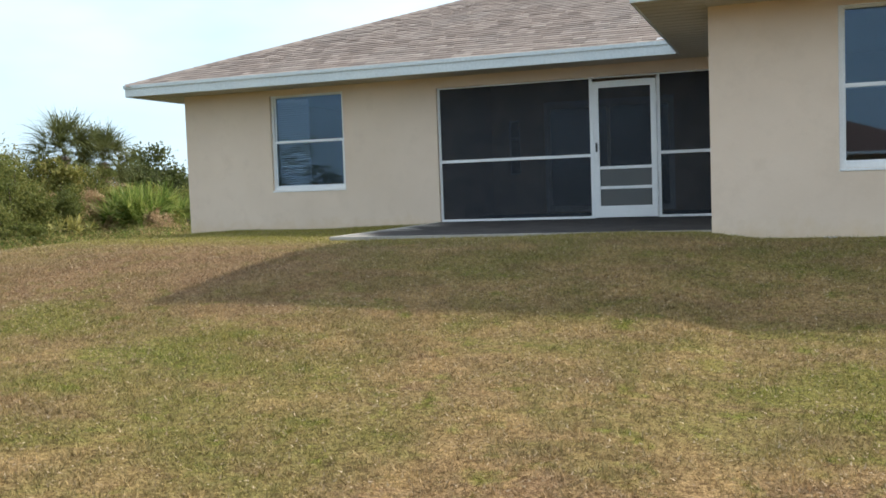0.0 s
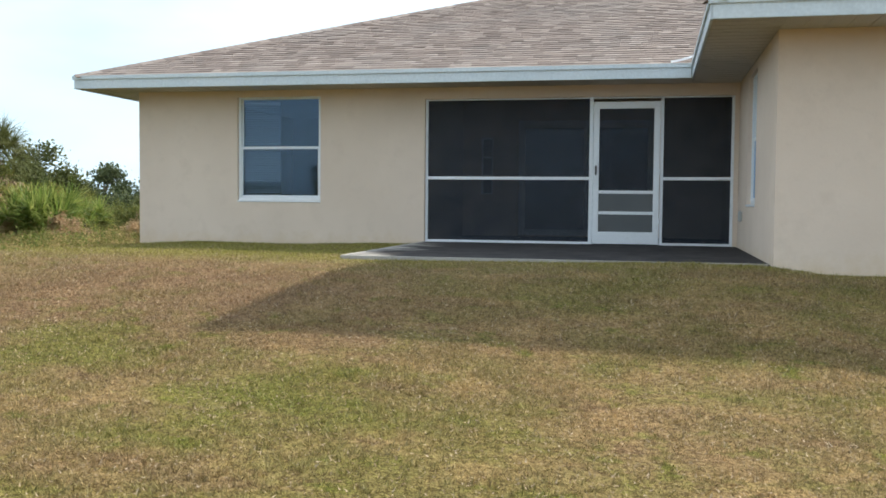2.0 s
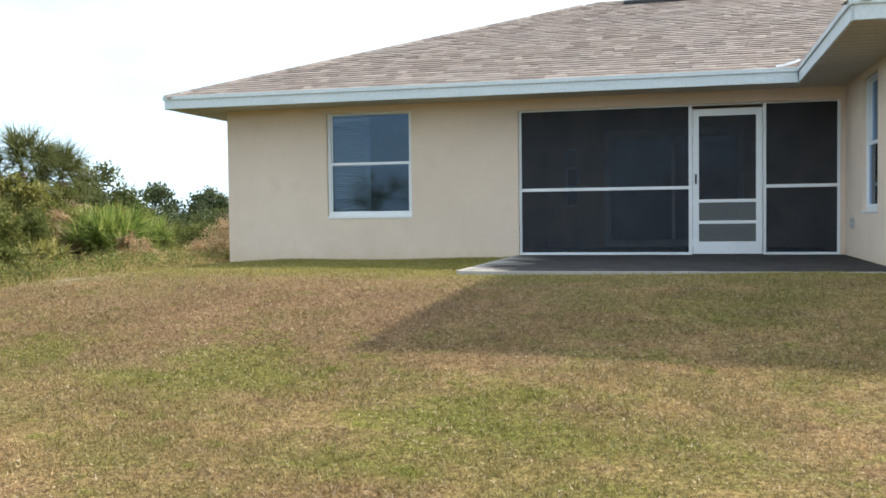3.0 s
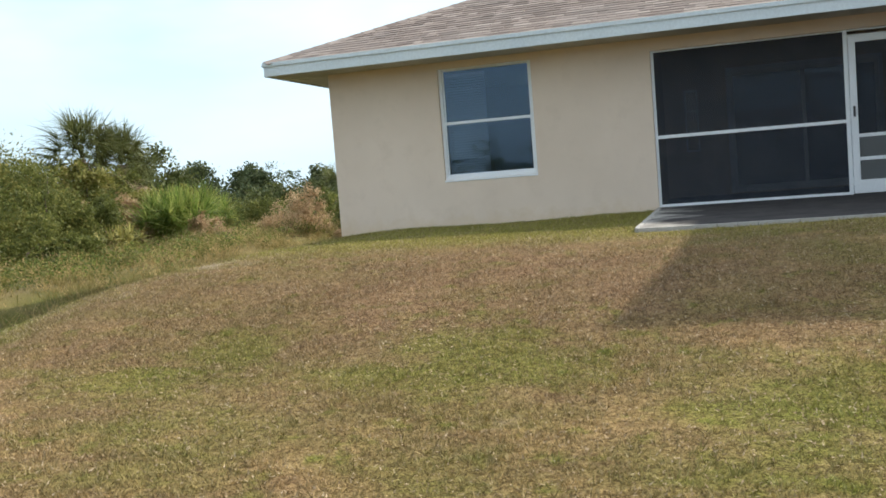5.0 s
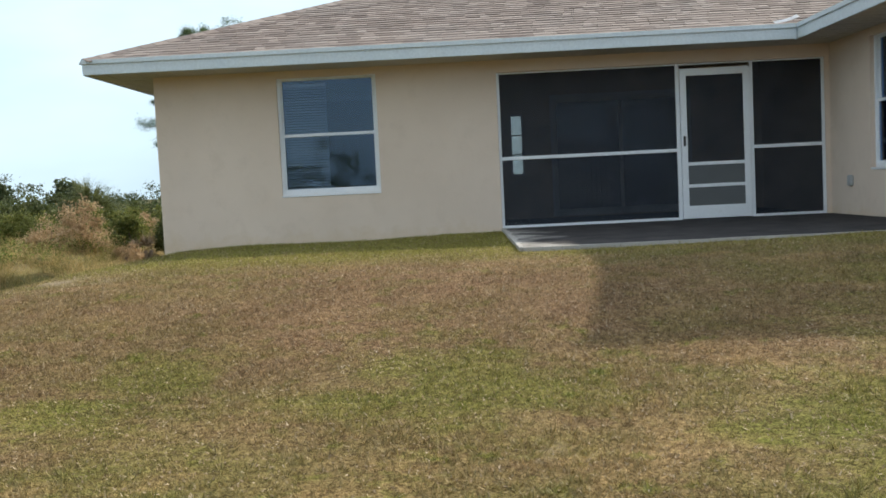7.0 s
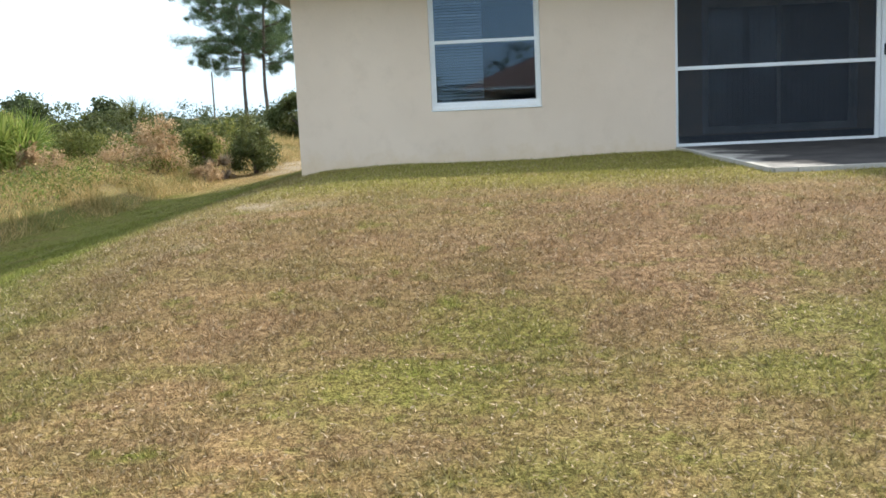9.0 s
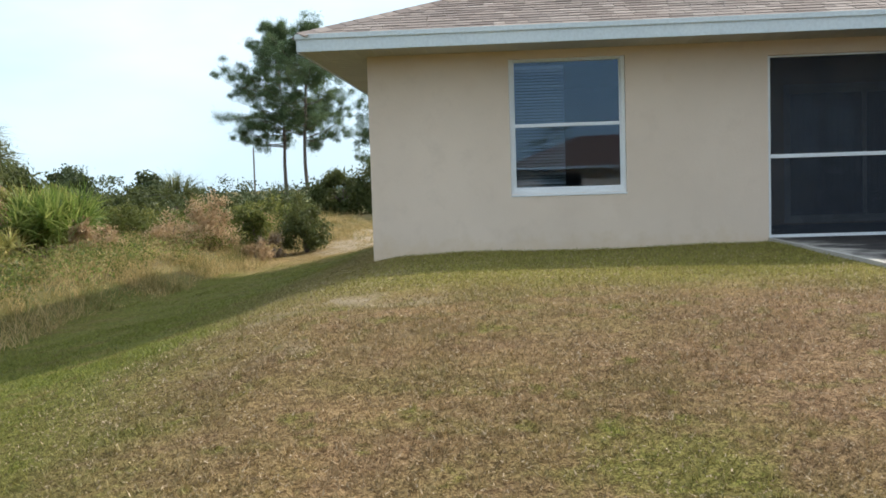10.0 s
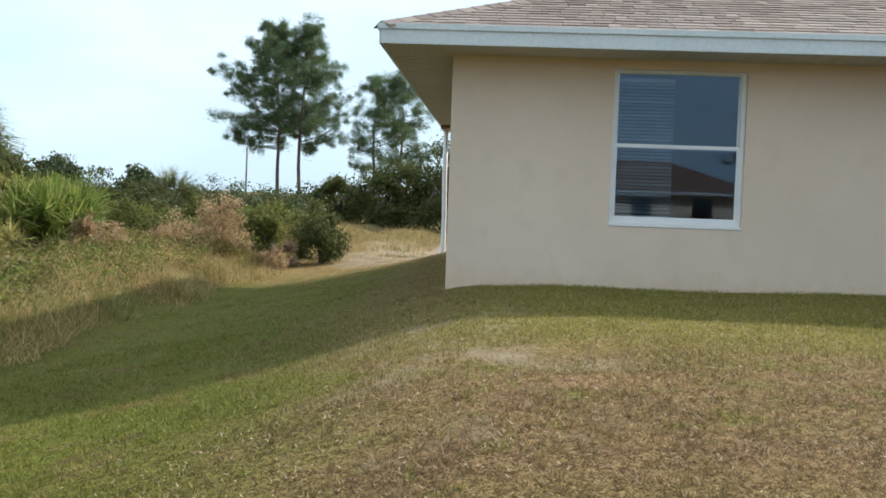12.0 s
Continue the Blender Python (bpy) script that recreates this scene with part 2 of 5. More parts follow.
def stucco_material():
    """Painted stucco: orange-peel relief, cloudy fading, splash dirt low down that breaks up in noise."""
    m, n, l, b = material("beige_stucco")
    co = position(n)
    col = mixed(n, l, ranged(n, l, noise_node(n, l, co, 0.7, 4), 0.35, 0.65), (0.685, 0.552, 0.435), (0.745, 0.605, 0.482))
    col = mixed(n, l, ranged(n, l, noise_node(n, l, co, 3.2, 6, 0.7), 0.52, 0.85), col, (0.65, 0.52, 0.405))
    sep = n.new("ShaderNodeSeparateXYZ")
    l.new(co, sep.inputs["Vector"])
    splash = maths(n, l, "ADD", ranged(n, l, sep.outputs["Z"], 0.34, -0.08, 0.0, 0.42), maths(n, l, "MULTIPLY", noise_node(n, l, co, 5.0, 6, 0.7), 0.7))
    col = mixed(n, l, ranged(n, l, splash, 0.58, 0.92, 0.0, 0.7), col, (0.62, 0.46, 0.27))
    l.new(col, b.inputs["Base Color"])
    b.inputs["Roughness"].default_value = 0.88
    b.inputs["Specular IOR Level"].default_value = 0.25
    h = maths(n, l, "ADD", maths(n, l, "MULTIPLY", noise_node(n, l, co, 130, 3), 0.6), noise_node(n, l, co, 28, 3))
    bump(n, l, b, h, 0.35, 0.006)
    return m


def shingle_material():
    m, n, l, b = material("weathered_shingle")
    co = position(n)
    info = n.new("ShaderNodeObjectInfo").outputs["Random"]
    isl = n.new("ShaderNodeNewGeometry").outputs["Random Per Island"]
    rnd = maths(n, l, "FRACT", maths(n, l, "ADD", maths(n, l, "MULTIPLY", info, 7.31), isl))
    ramp = n.new("ShaderNodeValToRGB")
    e = ramp.color_ramp.elements
    e[0].position, e[0].color = 0.0, (0.180, 0.138, 0.118, 1)
    e[1].position, e[1].color = 1.0, (0.372, 0.308, 0.262, 1)
    for p, c in ((0.3, (0.242, 0.190, 0.160, 1)), (0.75, (0.302, 0.242, 0.204, 1))):
        e.new(p).color = c
    l.new(rnd, ramp.inputs["Fac"])
    col = mixed(n, l, ranged(n, l, noise_node(n, l, co, 0.8, 5), 0.45, 0.7, 0.0, 0.4), ramp.outputs["Color"], (0.265, 0.238, 0.215))
    grain = noise_node(n, l, co, 160, 2)
    col = mixed(n, l, 0.5, col, mixed(n, l, ranged(n, l, grain, 0.3, 0.7), (0.6, 0.6, 0.6), (1.0, 1.0, 1.0)), "MULTIPLY")
    l.new(col, b.inputs["Base Color"])
    b.inputs["Roughness"].default_value = 0.92
    b.inputs["Specular IOR Level"].default_value = 0.3
    bump(n, l, b, grain, 0.5, 0.003)
    return m


def glass_material():
    m, n, l, b = material("window_glass")
    b.inputs["Base Color"].default_value = (0.60, 0.70, 0.74, 1)
    b.inputs["Roughness"].default_value = 0.02
    b.inputs["IOR"].default_value = 1.52
    gl = n.new("ShaderNodeBsdfGlossy")
    gl.inputs["Roughness"].default_value = 0.015
    gl.inputs["Color"].default_value = (0.62, 0.78, 1.0, 1)
    tr = n.new("ShaderNodeBsdfTransparent")
    tr.inputs["Color"].default_value = (0.70, 0.75, 0.78, 1)
    fr = n.new("ShaderNodeFresnel")
    fr.inputs["IOR"].default_value = 1.6
    ms = n.new("ShaderNodeMixShader")
    l.new(fr.outputs["Fac"], ms.inputs["Fac"])
    l.new(tr.outputs["BSDF"], ms.inputs[1])
    l.new(gl.outputs["BSDF"], ms.inputs[2])
    l.new(ms.outputs["Shader"], n["Material Output"].inputs["Surface"])
    return m


def clear_glass():
    m, n, l, b = material("clear_glass")
    gl = n.new("ShaderNodeBsdfGlossy")
    gl.inputs["Roughness"].default_value = 0.02
    tr = n.new("ShaderNodeBsdfTransparent")
    tr.inputs["Color"].default_value = (0.93, 0.96, 0.96, 1)
    fr = n.new("ShaderNodeFresnel")
    fr.inputs["IOR"].default_value = 1.45
    ms = n.new("ShaderNodeMixShader")
    l.new(fr.outputs["Fac"], ms.inputs["Fac"])
    l.new(tr.outputs["BSDF"], ms.inputs[1])
    l.new(gl.outputs["BSDF"], ms.inputs[2])
    l.new(ms.outputs["Shader"], n["Material Output"].inputs["Surface"])
    return m


def screen_material(name, colour, cover):
    """Woven insect screen, too fine to see as threads: part thread, part gap."""
    m, n, l, b = material(name)
    b.inputs["Base Color"].default_value = rgba(colour)
    b.inputs["Roughness"].default_value = 0.6
    tr = n.new("ShaderNodeBsdfTransparent")
    ms = n.new("ShaderNodeMixShader")
    co = position(n)
    l.new(ranged(n, l, noise_node(n, l, co, 2.0, 4), 0.3, 0.7, cover - 0.05, cover + 0.05), ms.inputs["Fac"])
    l.new(tr.outputs["BSDF"], ms.inputs[1])
    l.new(b.outputs["BSDF"], ms.inputs[2])
    l.new(ms.outputs["Shader"], n["Material Output"].inputs["Surface"])
    return m


def slab_material():
    """Mouldy concrete with the wing's shade painted in, pale at its sunlit open corner, with scraped light streaks."""
    m, n, l, b = material("stained_shaded_concrete")
    co = position(n)
    sep = n.new("ShaderNodeSeparateXYZ")
    l.new(co, sep.inputs["Vector"])
    grime = noise_node(n, l, co, 1.3, 6, 0.68)
    fine = noise_node(n, l, co, 45, 3)
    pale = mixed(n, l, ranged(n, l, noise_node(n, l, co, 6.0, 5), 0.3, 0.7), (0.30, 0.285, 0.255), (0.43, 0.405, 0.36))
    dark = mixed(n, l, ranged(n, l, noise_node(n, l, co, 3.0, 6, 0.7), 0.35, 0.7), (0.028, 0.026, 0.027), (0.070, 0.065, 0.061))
    # sun on the open corner and shade beyond are put into the colour
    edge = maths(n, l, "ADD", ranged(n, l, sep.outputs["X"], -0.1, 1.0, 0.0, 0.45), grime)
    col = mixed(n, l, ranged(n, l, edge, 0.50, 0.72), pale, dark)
    scrape = ranged(n, l, noise_node(n, l, co, 2.1, 7, 0.75), 0.66, 0.74, 0.0, 0.6)
    col = mixed(n, l, scrape, col, pale)
    col = mixed(n, l, 0.35, col, mixed(n, l, ranged(n, l, fine, 0.3, 0.7), (0.62, 0.62, 0.62), (1.0, 1.0, 1.0)), "MULTIPLY")
    l.new(col, b.inputs["Base Color"])
    b.inputs["Roughness"].default_value = 0.9
    b.inputs["Specular IOR Level"].default_value = 0.15
    bump(n, l, b, fine, 0.4, 0.003)
    return m


M_GROUND = ground_material()
M_BLADES = blade_material()
M_STUCCO = stucco_material()
M_SHINGLE = shingle_material()
M_GLASS = glass_material()
M_CLEAR = clear_glass()
M_SCREEN = screen_material("dark_screen", (0.017, 0.023, 0.035), 0.48)
M_SCREEN_PET = screen_material("grey_screen", (0.13, 0.135, 0.135), 0.80)
M_FASCIA = surface("painted_fascia", (0.60, 0.66, 0.68), (0.66, 0.71, 0.72), 1.5, 0.5, 30, 0.1, 0.001, c3=(0.42, 0.46, 0.46), c3scale=2.5, c3at=(0.6, 0.9))
M_SOFFIT = surface("soffit_panel", (0.52, 0.48, 0.42), (0.58, 0.54, 0.47), 1.0, 0.7, 60, 0.15, 0.001)
M_ALU = surface("white_aluminium", (0.82, 0.84, 0.85), (0.87, 0.88, 0.88), 2.0, 0.38, 60, 0.05, 0.0005, c3=(0.55, 0.55, 0.52), c3scale=4.0, c3at=(0.65, 0.9))
M_BLACK = surface("black_plastic", (0.02, 0.02, 0.02), (0.03, 0.03, 0.03), 4, 0.4, 60, 0.05, 0.0005)
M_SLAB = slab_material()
M_SLAB_EDGE = surface("pale_concrete", (0.36, 0.335, 0.30), (0.46, 0.43, 0.38), 2.0, 0.85, 45, 0.4, 0.003, c3=(0.25, 0.24, 0.22), c3scale=3.0, c3at=(0.58, 0.75))
M_PLASTER = surface("interior_plaster", (0.48, 0.45, 0.40), (0.54, 0.51, 0.46), 0.8, 0.9, 50, 0.1, 0.001)
M_FLOOR = surface("interior_floor", (0.28, 0.25, 0.21), (0.34, 0.30, 0.26), 1.2, 0.7, 30, 0.1, 0.001)
M_BLIND = surface("blind_slat", (0.78, 0.78, 0.76), (0.84, 0.84, 0.82), 3.0, 0.55, 40, 0.05, 0.0005)
M_BOX = surface("grey_cover", (0.40, 0.40, 0.38), (0.46, 0.46, 0.44), 6.0, 0.5, 40, 0.1, 0.001)
M_BARK = surface("grey_bark", (0.105, 0.080, 0.062), (0.165, 0.130, 0.105), 3.0, 0.95, 18, 0.9, 0.02)
M_PALMBARK = surface("palm_boots", (0.16, 0.12, 0.085), (0.24, 0.19, 0.14), 4.0, 0.95, 22, 0.9, 0.02)
M_POLE = surface("weathered_pole", (0.15, 0.125, 0.10), (0.20, 0.17, 0.14), 2.0, 0.9, 30, 0.4, 0.004)
M_PINE = leaf_material("pine_needles", [(0.062, 0.100, 0.050), (0.100, 0.148, 0.068), (0.150, 0.192, 0.092)], 0.55, 0.45)
M_PALM = leaf_material("palm_fronds", [(0.070, 0.082, 0.028), (0.110, 0.125, 0.040), (0.185, 0.185, 0.075)], 0.42, 0.35)
M_PALMETTO = leaf_material("palmetto_fronds", [(0.068, 0.115, 0.022), (0.160, 0.225, 0.045), (0.42, 0.43, 0.13)], 0.42, 0.48, 0.3)
M_YELLOW = leaf_material("yellowed_fronds", [(0.26, 0.24, 0.060), (0.38, 0.34, 0.11)], 0.45, 0.3)
M_DEADFROND = leaf_material("dead_fronds", [(0.17, 0.120, 0.070), (0.27, 0.205, 0.130), (0.36, 0.29, 0.19)], 0.8, 0.15)
M_SHRUB = leaf_material("shrub_leaves", [(0.050, 0.066, 0.017), (0.120, 0.136, 0.033), (0.29, 0.275, 0.085)], 0.5, 0.45, 0.45)
M_VINE = leaf_material("vine_leaves", [(0.075, 0.090, 0.020), (0.185, 0.180, 0.042), (0.36, 0.31, 0.11)], 0.5, 0.4, 0.4)
M_DARKSHRUB = leaf_material("dark_shrub_leaves", [(0.045, 0.060, 0.020), (0.085, 0.100, 0.030), (0.140, 0.148, 0.050)], 0.5, 0.35)
M_DRYSHRUB = leaf_material("dry_shrub_leaves", [(0.22, 0.150, 0.080), (0.38, 0.265, 0.150), (0.60, 0.455, 0.28)], 0.8, 0.4)
M_WEEDS = leaf_material("dry_weeds", [(0.085, 0.090, 0.024), (0.150, 0.140, 0.040), (0.28, 0.220, 0.080), (0.50, 0.36, 0.175), (0.130, 0.128, 0.038), (0.42, 0.275, 0.145)], 0.75, 0.35, 0.75)
M_FARWOODS = leaf_material("far_leaves", [(0.042, 0.060, 0.026), (0.068, 0.088, 0.036), (0.10, 0.115, 0.050)], 0.6, 0.2)
M_THATCH = leaf_material("dead_grass_flecks", [(0.22, 0.155, 0.09), (0.34, 0.255, 0.155), (0.55, 0.44, 0.30)], 0.7, 0.2, 0.2)
M_RUST = surface("rotted_board", (0.17, 0.085, 0.045), (0.28, 0.16, 0.09), 9.0, 0.9, 40, 0.5, 0.004)
M_REDROOF = surface("brown_roof", (0.20, 0.115, 0.085), (0.25, 0.15, 0.11), 1.0, 0.9, 20, 0.3, 0.01)


# ---- building helpers ----
def part(name, bm, mat, parent=None, label="", smooth=False):
    me = bpy.data.meshes.new(name)
    bm.to_mesh(me)
    bm.free()
    me.materials.append(mat)
    if smooth:
        me.polygons.foreach_set("use_smooth", [True] * len(me.polygons))
    ob = new(name, me)
    if parent:
        ob.parent = parent
    if label:
        ob["label"] = label
    return ob


def array_part(name, verts, faces, mat, parent=None, label=""):
    me = bpy.data.meshes.new(name)
    me.from_pydata(verts, [], faces)
    me.materials.append(mat)
    ob = new(name, me)
    if parent:
        ob.parent = parent
    if label:
        ob["label"] = label
    return ob


def group_of(name, label, category, group="", loc=(0, 0, 0)):
    ob = new(name)
    ob.empty_display_size = 0.2
    ob.location = loc
    return tagged(ob, label, category, group)


def block(bm, x0, x1, y0, y1, z0, z1, bevel=0.0):
    got = bmesh.ops.create_cube(bm, size=1.0)["verts"]
    for v in got:
        v.co = Vector(((x0 + x1) / 2 + v.co.x * (x1 - x0), (y0 + y1) / 2 + v.co.y * (y1 - y0), (z0 + z1) / 2 + v.co.z * (z1 - z0)))
    if bevel:
        es = list({e for v in got for e in v.link_edges})
        bmesh.ops.bevel(bm, geom=es, offset=bevel, segments=2, affect="EDGES", clamp_overlap=True)
    return bm


def one(*a, bevel=0.0):
    return block(bmesh.new(), *a, bevel=bevel)


def holed(axis, a0, a1, u0, u1, z0, z1, holes):
    """A wall along x (axis 'x', a = y) or along y (axis 'y', a = x) with rectangular openings (u0, u1, z0, z1)."""
    bm = bmesh.new()
    us = sorted({u0, u1, *[h[0] for h in holes], *[h[1] for h in holes]})
    zs = sorted({z0, z1, *[h[2] for h in holes], *[h[3] for h in holes]})
    for i in range(len(us) - 1):
        for j in range(len(zs) - 1):
            cu, cz = (us[i] + us[i + 1]) / 2, (zs[j] + zs[j + 1]) / 2
            if any(h[0] < cu < h[1] and h[2] < cz < h[3] for h in holes):
                continue
            if axis == "x":
                block(bm, us[i], us[i + 1], a0, a1, zs[j], zs[j + 1])
            else:
                block(bm, a0, a1, us[i], us[i + 1], zs[j], zs[j + 1])
    bmesh.ops.remove_doubles(bm, verts=bm.verts, dist=1e-5)
    seen, twins = {}, []
    for f in bm.faces:
        k = tuple(sorted(v.index for v in f.verts))
        if k in seen:
            twins += [f, seen[k]]
        seen[k] = f
    bmesh.ops.delete(bm, geom=list(set(twins)), context="FACES")
    return bm


def ring(bm, axis, a, u0, u1, z0, z1, left, right, low, top, d0, d1, bevel=0.003):
    """A rectangular frame in one piece: outer size, widths of its four sides, from depth d0 to d1 behind a."""
    def at(u, z, d):
        return bm.verts.new((u, a + d, z) if axis == "x" else (a + d, u, z))
    outer = [(u0, z0), (u1, z0), (u1, z1), (u0, z1)]
    inner = [(u0 + left, z0 + low), (u1 - right, z0 + low), (u1 - right, z1 - top), (u0 + left, z1 - top)]
    fo, fi = [at(u, z, d0) for u, z in outer], [at(u, z, d0) for u, z in inner]
    bo, bi = [at(u, z, d1) for u, z in outer], [at(u, z, d1) for u, z in inner]
    made = []
    for k in range(4):
        j = (k + 1) % 4
        for q in ((fo[k], fo[j], fi[j], fi[k]), (bo[j], bo[k], bi[k], bi[j]), (fo[j], fo[k], bo[k], bo[j]), (fi[k], fi[j], bi[j], bi[k])):
            made.append(bm.faces.new(q))
    bmesh.ops.recalc_face_normals(bm, faces=made)
    if bevel:
        es = list({e for f in made for e in f.edges if e.calc_face_angle(0.0) > 0.5})
        bmesh.ops.bevel(bm, geom=es, offset=bevel, segments=1, affect="EDGES", clamp_overlap=True)
    return bm


def tube(bm, pts, radii, sides=8):
    rings = []
    for i, p in enumerate(pts):
        d = (Vector(pts[min(i + 1, len(pts) - 1)]) - Vector(pts[max(i - 1, 0)])).normalized()
        a = d.orthogonal().normalized()
        c = d.cross(a)
        rings.append([bm.verts.new(Vector(p) + radii[i] * (math.cos(k * math.tau / sides) * a + math.sin(k * math.tau / sides) * c)) for k in range(sides)])
    for r, s in zip(rings, rings[1:]):
        for k in range(sides):
            bm.faces.new((r[k], r[(k + 1) % sides], s[(k + 1) % sides], s[k]))
    bm.faces.new(rings[0][::-1])
    bm.faces.new(rings[-1])
    return bm


# ---- the ground ----
HX0, HX1, HY0, HY1 = -4.67, 12.5, 0.0, 10.0


def smooth(a, b, v):
    t = np.clip((v - a) / (b - a), 0, 1)
    return t * t * (3 - 2 * t)


def height(x, y):
    """Ground level: a pad round the house, a fall towards the back of the yard, and a swale along the side."""
    x, y = np.asarray(x, float), np.asarray(y, float)
    back = np.interp(y, [-60, -25, -18, -14, -11, -9, -8, -6.8, -5.8, -5, -4, 0, 10, 16, 40], [-0.9, -0.9, -0.86, -0.78, -0.64, -0.51, -0.40, -0.19, -0.05, -0.015, -0.02, -0.045, -0.10, -0.55, -0.85])
    right = -0.06 * smooth(4.4, 5.0, x) - 0.03 * smooth(1.0, 4.5, x) * smooth(-4.5, -7.5, y)
    low = np.interp(x, [-60, -14, -11.2, -10.2, -9.6, -9.2, -8.4, -7.4, -6.4, -5.5, -4.9, -4.3, -3.4], [-0.80, -0.78, -0.72, -0.66, -0.84, -0.98, -0.96, -0.80, -0.58, -0.33, -0.16, -0.04, 0.0])
    z = low * (1 - 0.3 * smooth(9.0, 20.0, y) * smooth(-9.5, -8.0, x)) + back * smooth(-9.0, -5.0, x) + right
    lumps = 0.008 * np.sin(x * 2.1 + 0.7 * np.sin(y * 1.3)) * np.sin(y * 1.7 + x * 0.4) + 0.015 * np.sin(x * 0.9 + 1.0) * np.cos(y * 0.8)
    inside = (x > HX0 - 0.05) & (x < HX1) & (y > -0.05) & (y < HY1 + 0.1)
    slab = (x > 0.1) & (x < 12.5) & (y > -3.8) & (y < 1)
    return np.where(inside | slab, np.minimum(z, -0.10), z + lumps)


def ground_sheet():
    def axis(lo, hi, step, far):
        mid = list(np.arange(lo, hi + 1e-6, step))
        out, d, v = [], step, hi
        while v < far:
            d *= 1.35
            v += d
            out.append(v)
        low, d, v = [], step, lo
        while v > -far:
            d *= 1.35
            v -= d
            low.append(v)
        return np.array(low[::-1] + mid + out)
    xs, ys = axis(-16, 14, 0.25, 2500), axis(-18, 24, 0.25, 2500)
    gx, gy = np.meshgrid(xs, ys)
    gz = height(gx, gy)
    verts = np.stack([gx.ravel(), gy.ravel(), gz.ravel()], 1)
    nx = len(xs)
    faces = [(j * nx + i, j * nx + i + 1, (j + 1) * nx + i + 1, (j + 1) * nx + i) for j in range(len(ys) - 1) for i in range(nx - 1)]
    ob = array_part("ground", verts.tolist(), faces, M_GROUND)
    ob.data.polygons.foreach_set("use_smooth", [True] * len(faces))
    return tagged(ob, "patchy winter lawn sloping down from the house to a weedy swale", "lawn", kind="structure")


ground_sheet()

# ---- the house ----
SOFFIT, EAVE, SLOPE = 2.288, 2.455, 0.38
EX0, EX1, EY0, EY1 = -5.34, 13.2, -0.72, 10.72      # main eaves
WX0, WY0 = 3.84, -4.92                                # eaves of the rear wing
WIN = (0.61, 2.178)
LANAI = (0.0, 4.5, 0.0, 2.12)

house = group_of("house", "single-storey beige stucco house with a hipped shingle roof and screened porch", "house")


def walls():
    part("wall", holed("x", 0.0, 0.2, -4.67, 4.5, -0.5, 2.40, [(-2.995, -1.635, WIN[0] - 0.01, WIN[1] + 0.012), (LANAI[0], LANAI[1], -0.5, LANAI[3])]), M_STUCCO, house, "beige stucco rear wall")
    part("wall", one(-4.67, -4.47, 0.2, 10.0, -1.0, 2.40), M_STUCCO, house)
    part("wall", holed("y", 4.5, 4.7, -4.2, 3.2, -0.6, 2.40, [(-2.28, -1.27, WIN[0] - 0.01, WIN[1] + 0.012)]), M_STUCCO, house)
    part("wall", holed("x", -4.2, -4.0, 4.7, 12.5, -0.6, 2.40, [(5.725, 7.085, WIN[0] - 0.01, WIN[1] + 0.012)]), M_STUCCO, house, "beige stucco wing wall with a ragged base")
    part("wall", one(12.3, 12.5, -4.0, 10.0, -0.5, 2.40), M_STUCCO, house)
    part("wall", holed("x", 9.8, 10.0, -4.47, 12.3, -0.8, 2.40, [(0.69, 1.29, 0.3, 2.25)]), M_STUCCO, house)
    # inner partitions that close the porch and the rooms
    part("partition", one(-0.2, -0.002, 0.2, 3.0, -0.05, 2.40), M_STUCCO, house, "beige porch side wall")
    part("partition", holed("x", 3.0, 3.2, -0.2, 4.5, -0.05, 2.40, [(1.0, 3.35, 0.02, 2.04), (0.33, 0.54, 0.74, 1.74)]), M_STUCCO, house, "beige porch back wall")
    part("partition", holed("x", 6.2, 6.3, -4.47, 12.3, 0.0, 2.40, [(0.25, 1.15, 0.0, 2.2)]), M_PLASTER, house)
    part("partition", one(-0.2, -0.1, 3.2, 9.8, 0.0, 2.40), M_PLASTER, house)
    part("partition", one(8.2, 8.3, -4.0, 6.2, 0.0, 2.40), M_PLASTER, house)
    part("partition", one(4.7, 8.2, 2.0, 2.1, 0.0, 2.40), M_PLASTER, house)
    part("interior_floor", one(-4.47, -0.2, 0.2, 9.8, -0.2, 0.0), M_FLOOR, house)
    part("interior_floor", one(-0.2, 4.7, 3.2, 9.8, -0.2, 0.0), M_FLOOR, house)
    part("interior_floor", one(4.7, 12.3, -4.0, 9.8, -0.2, 0.0), M_FLOOR, house)
    part("ceiling", one(-4.47, 4.5, 0.2, 9.8, 2.405, 2.43), M_PLASTER, house)
    part("ceiling", one(4.5, 12.3, -4.0, 9.8, 2.405, 2.43), M_PLASTER, house)


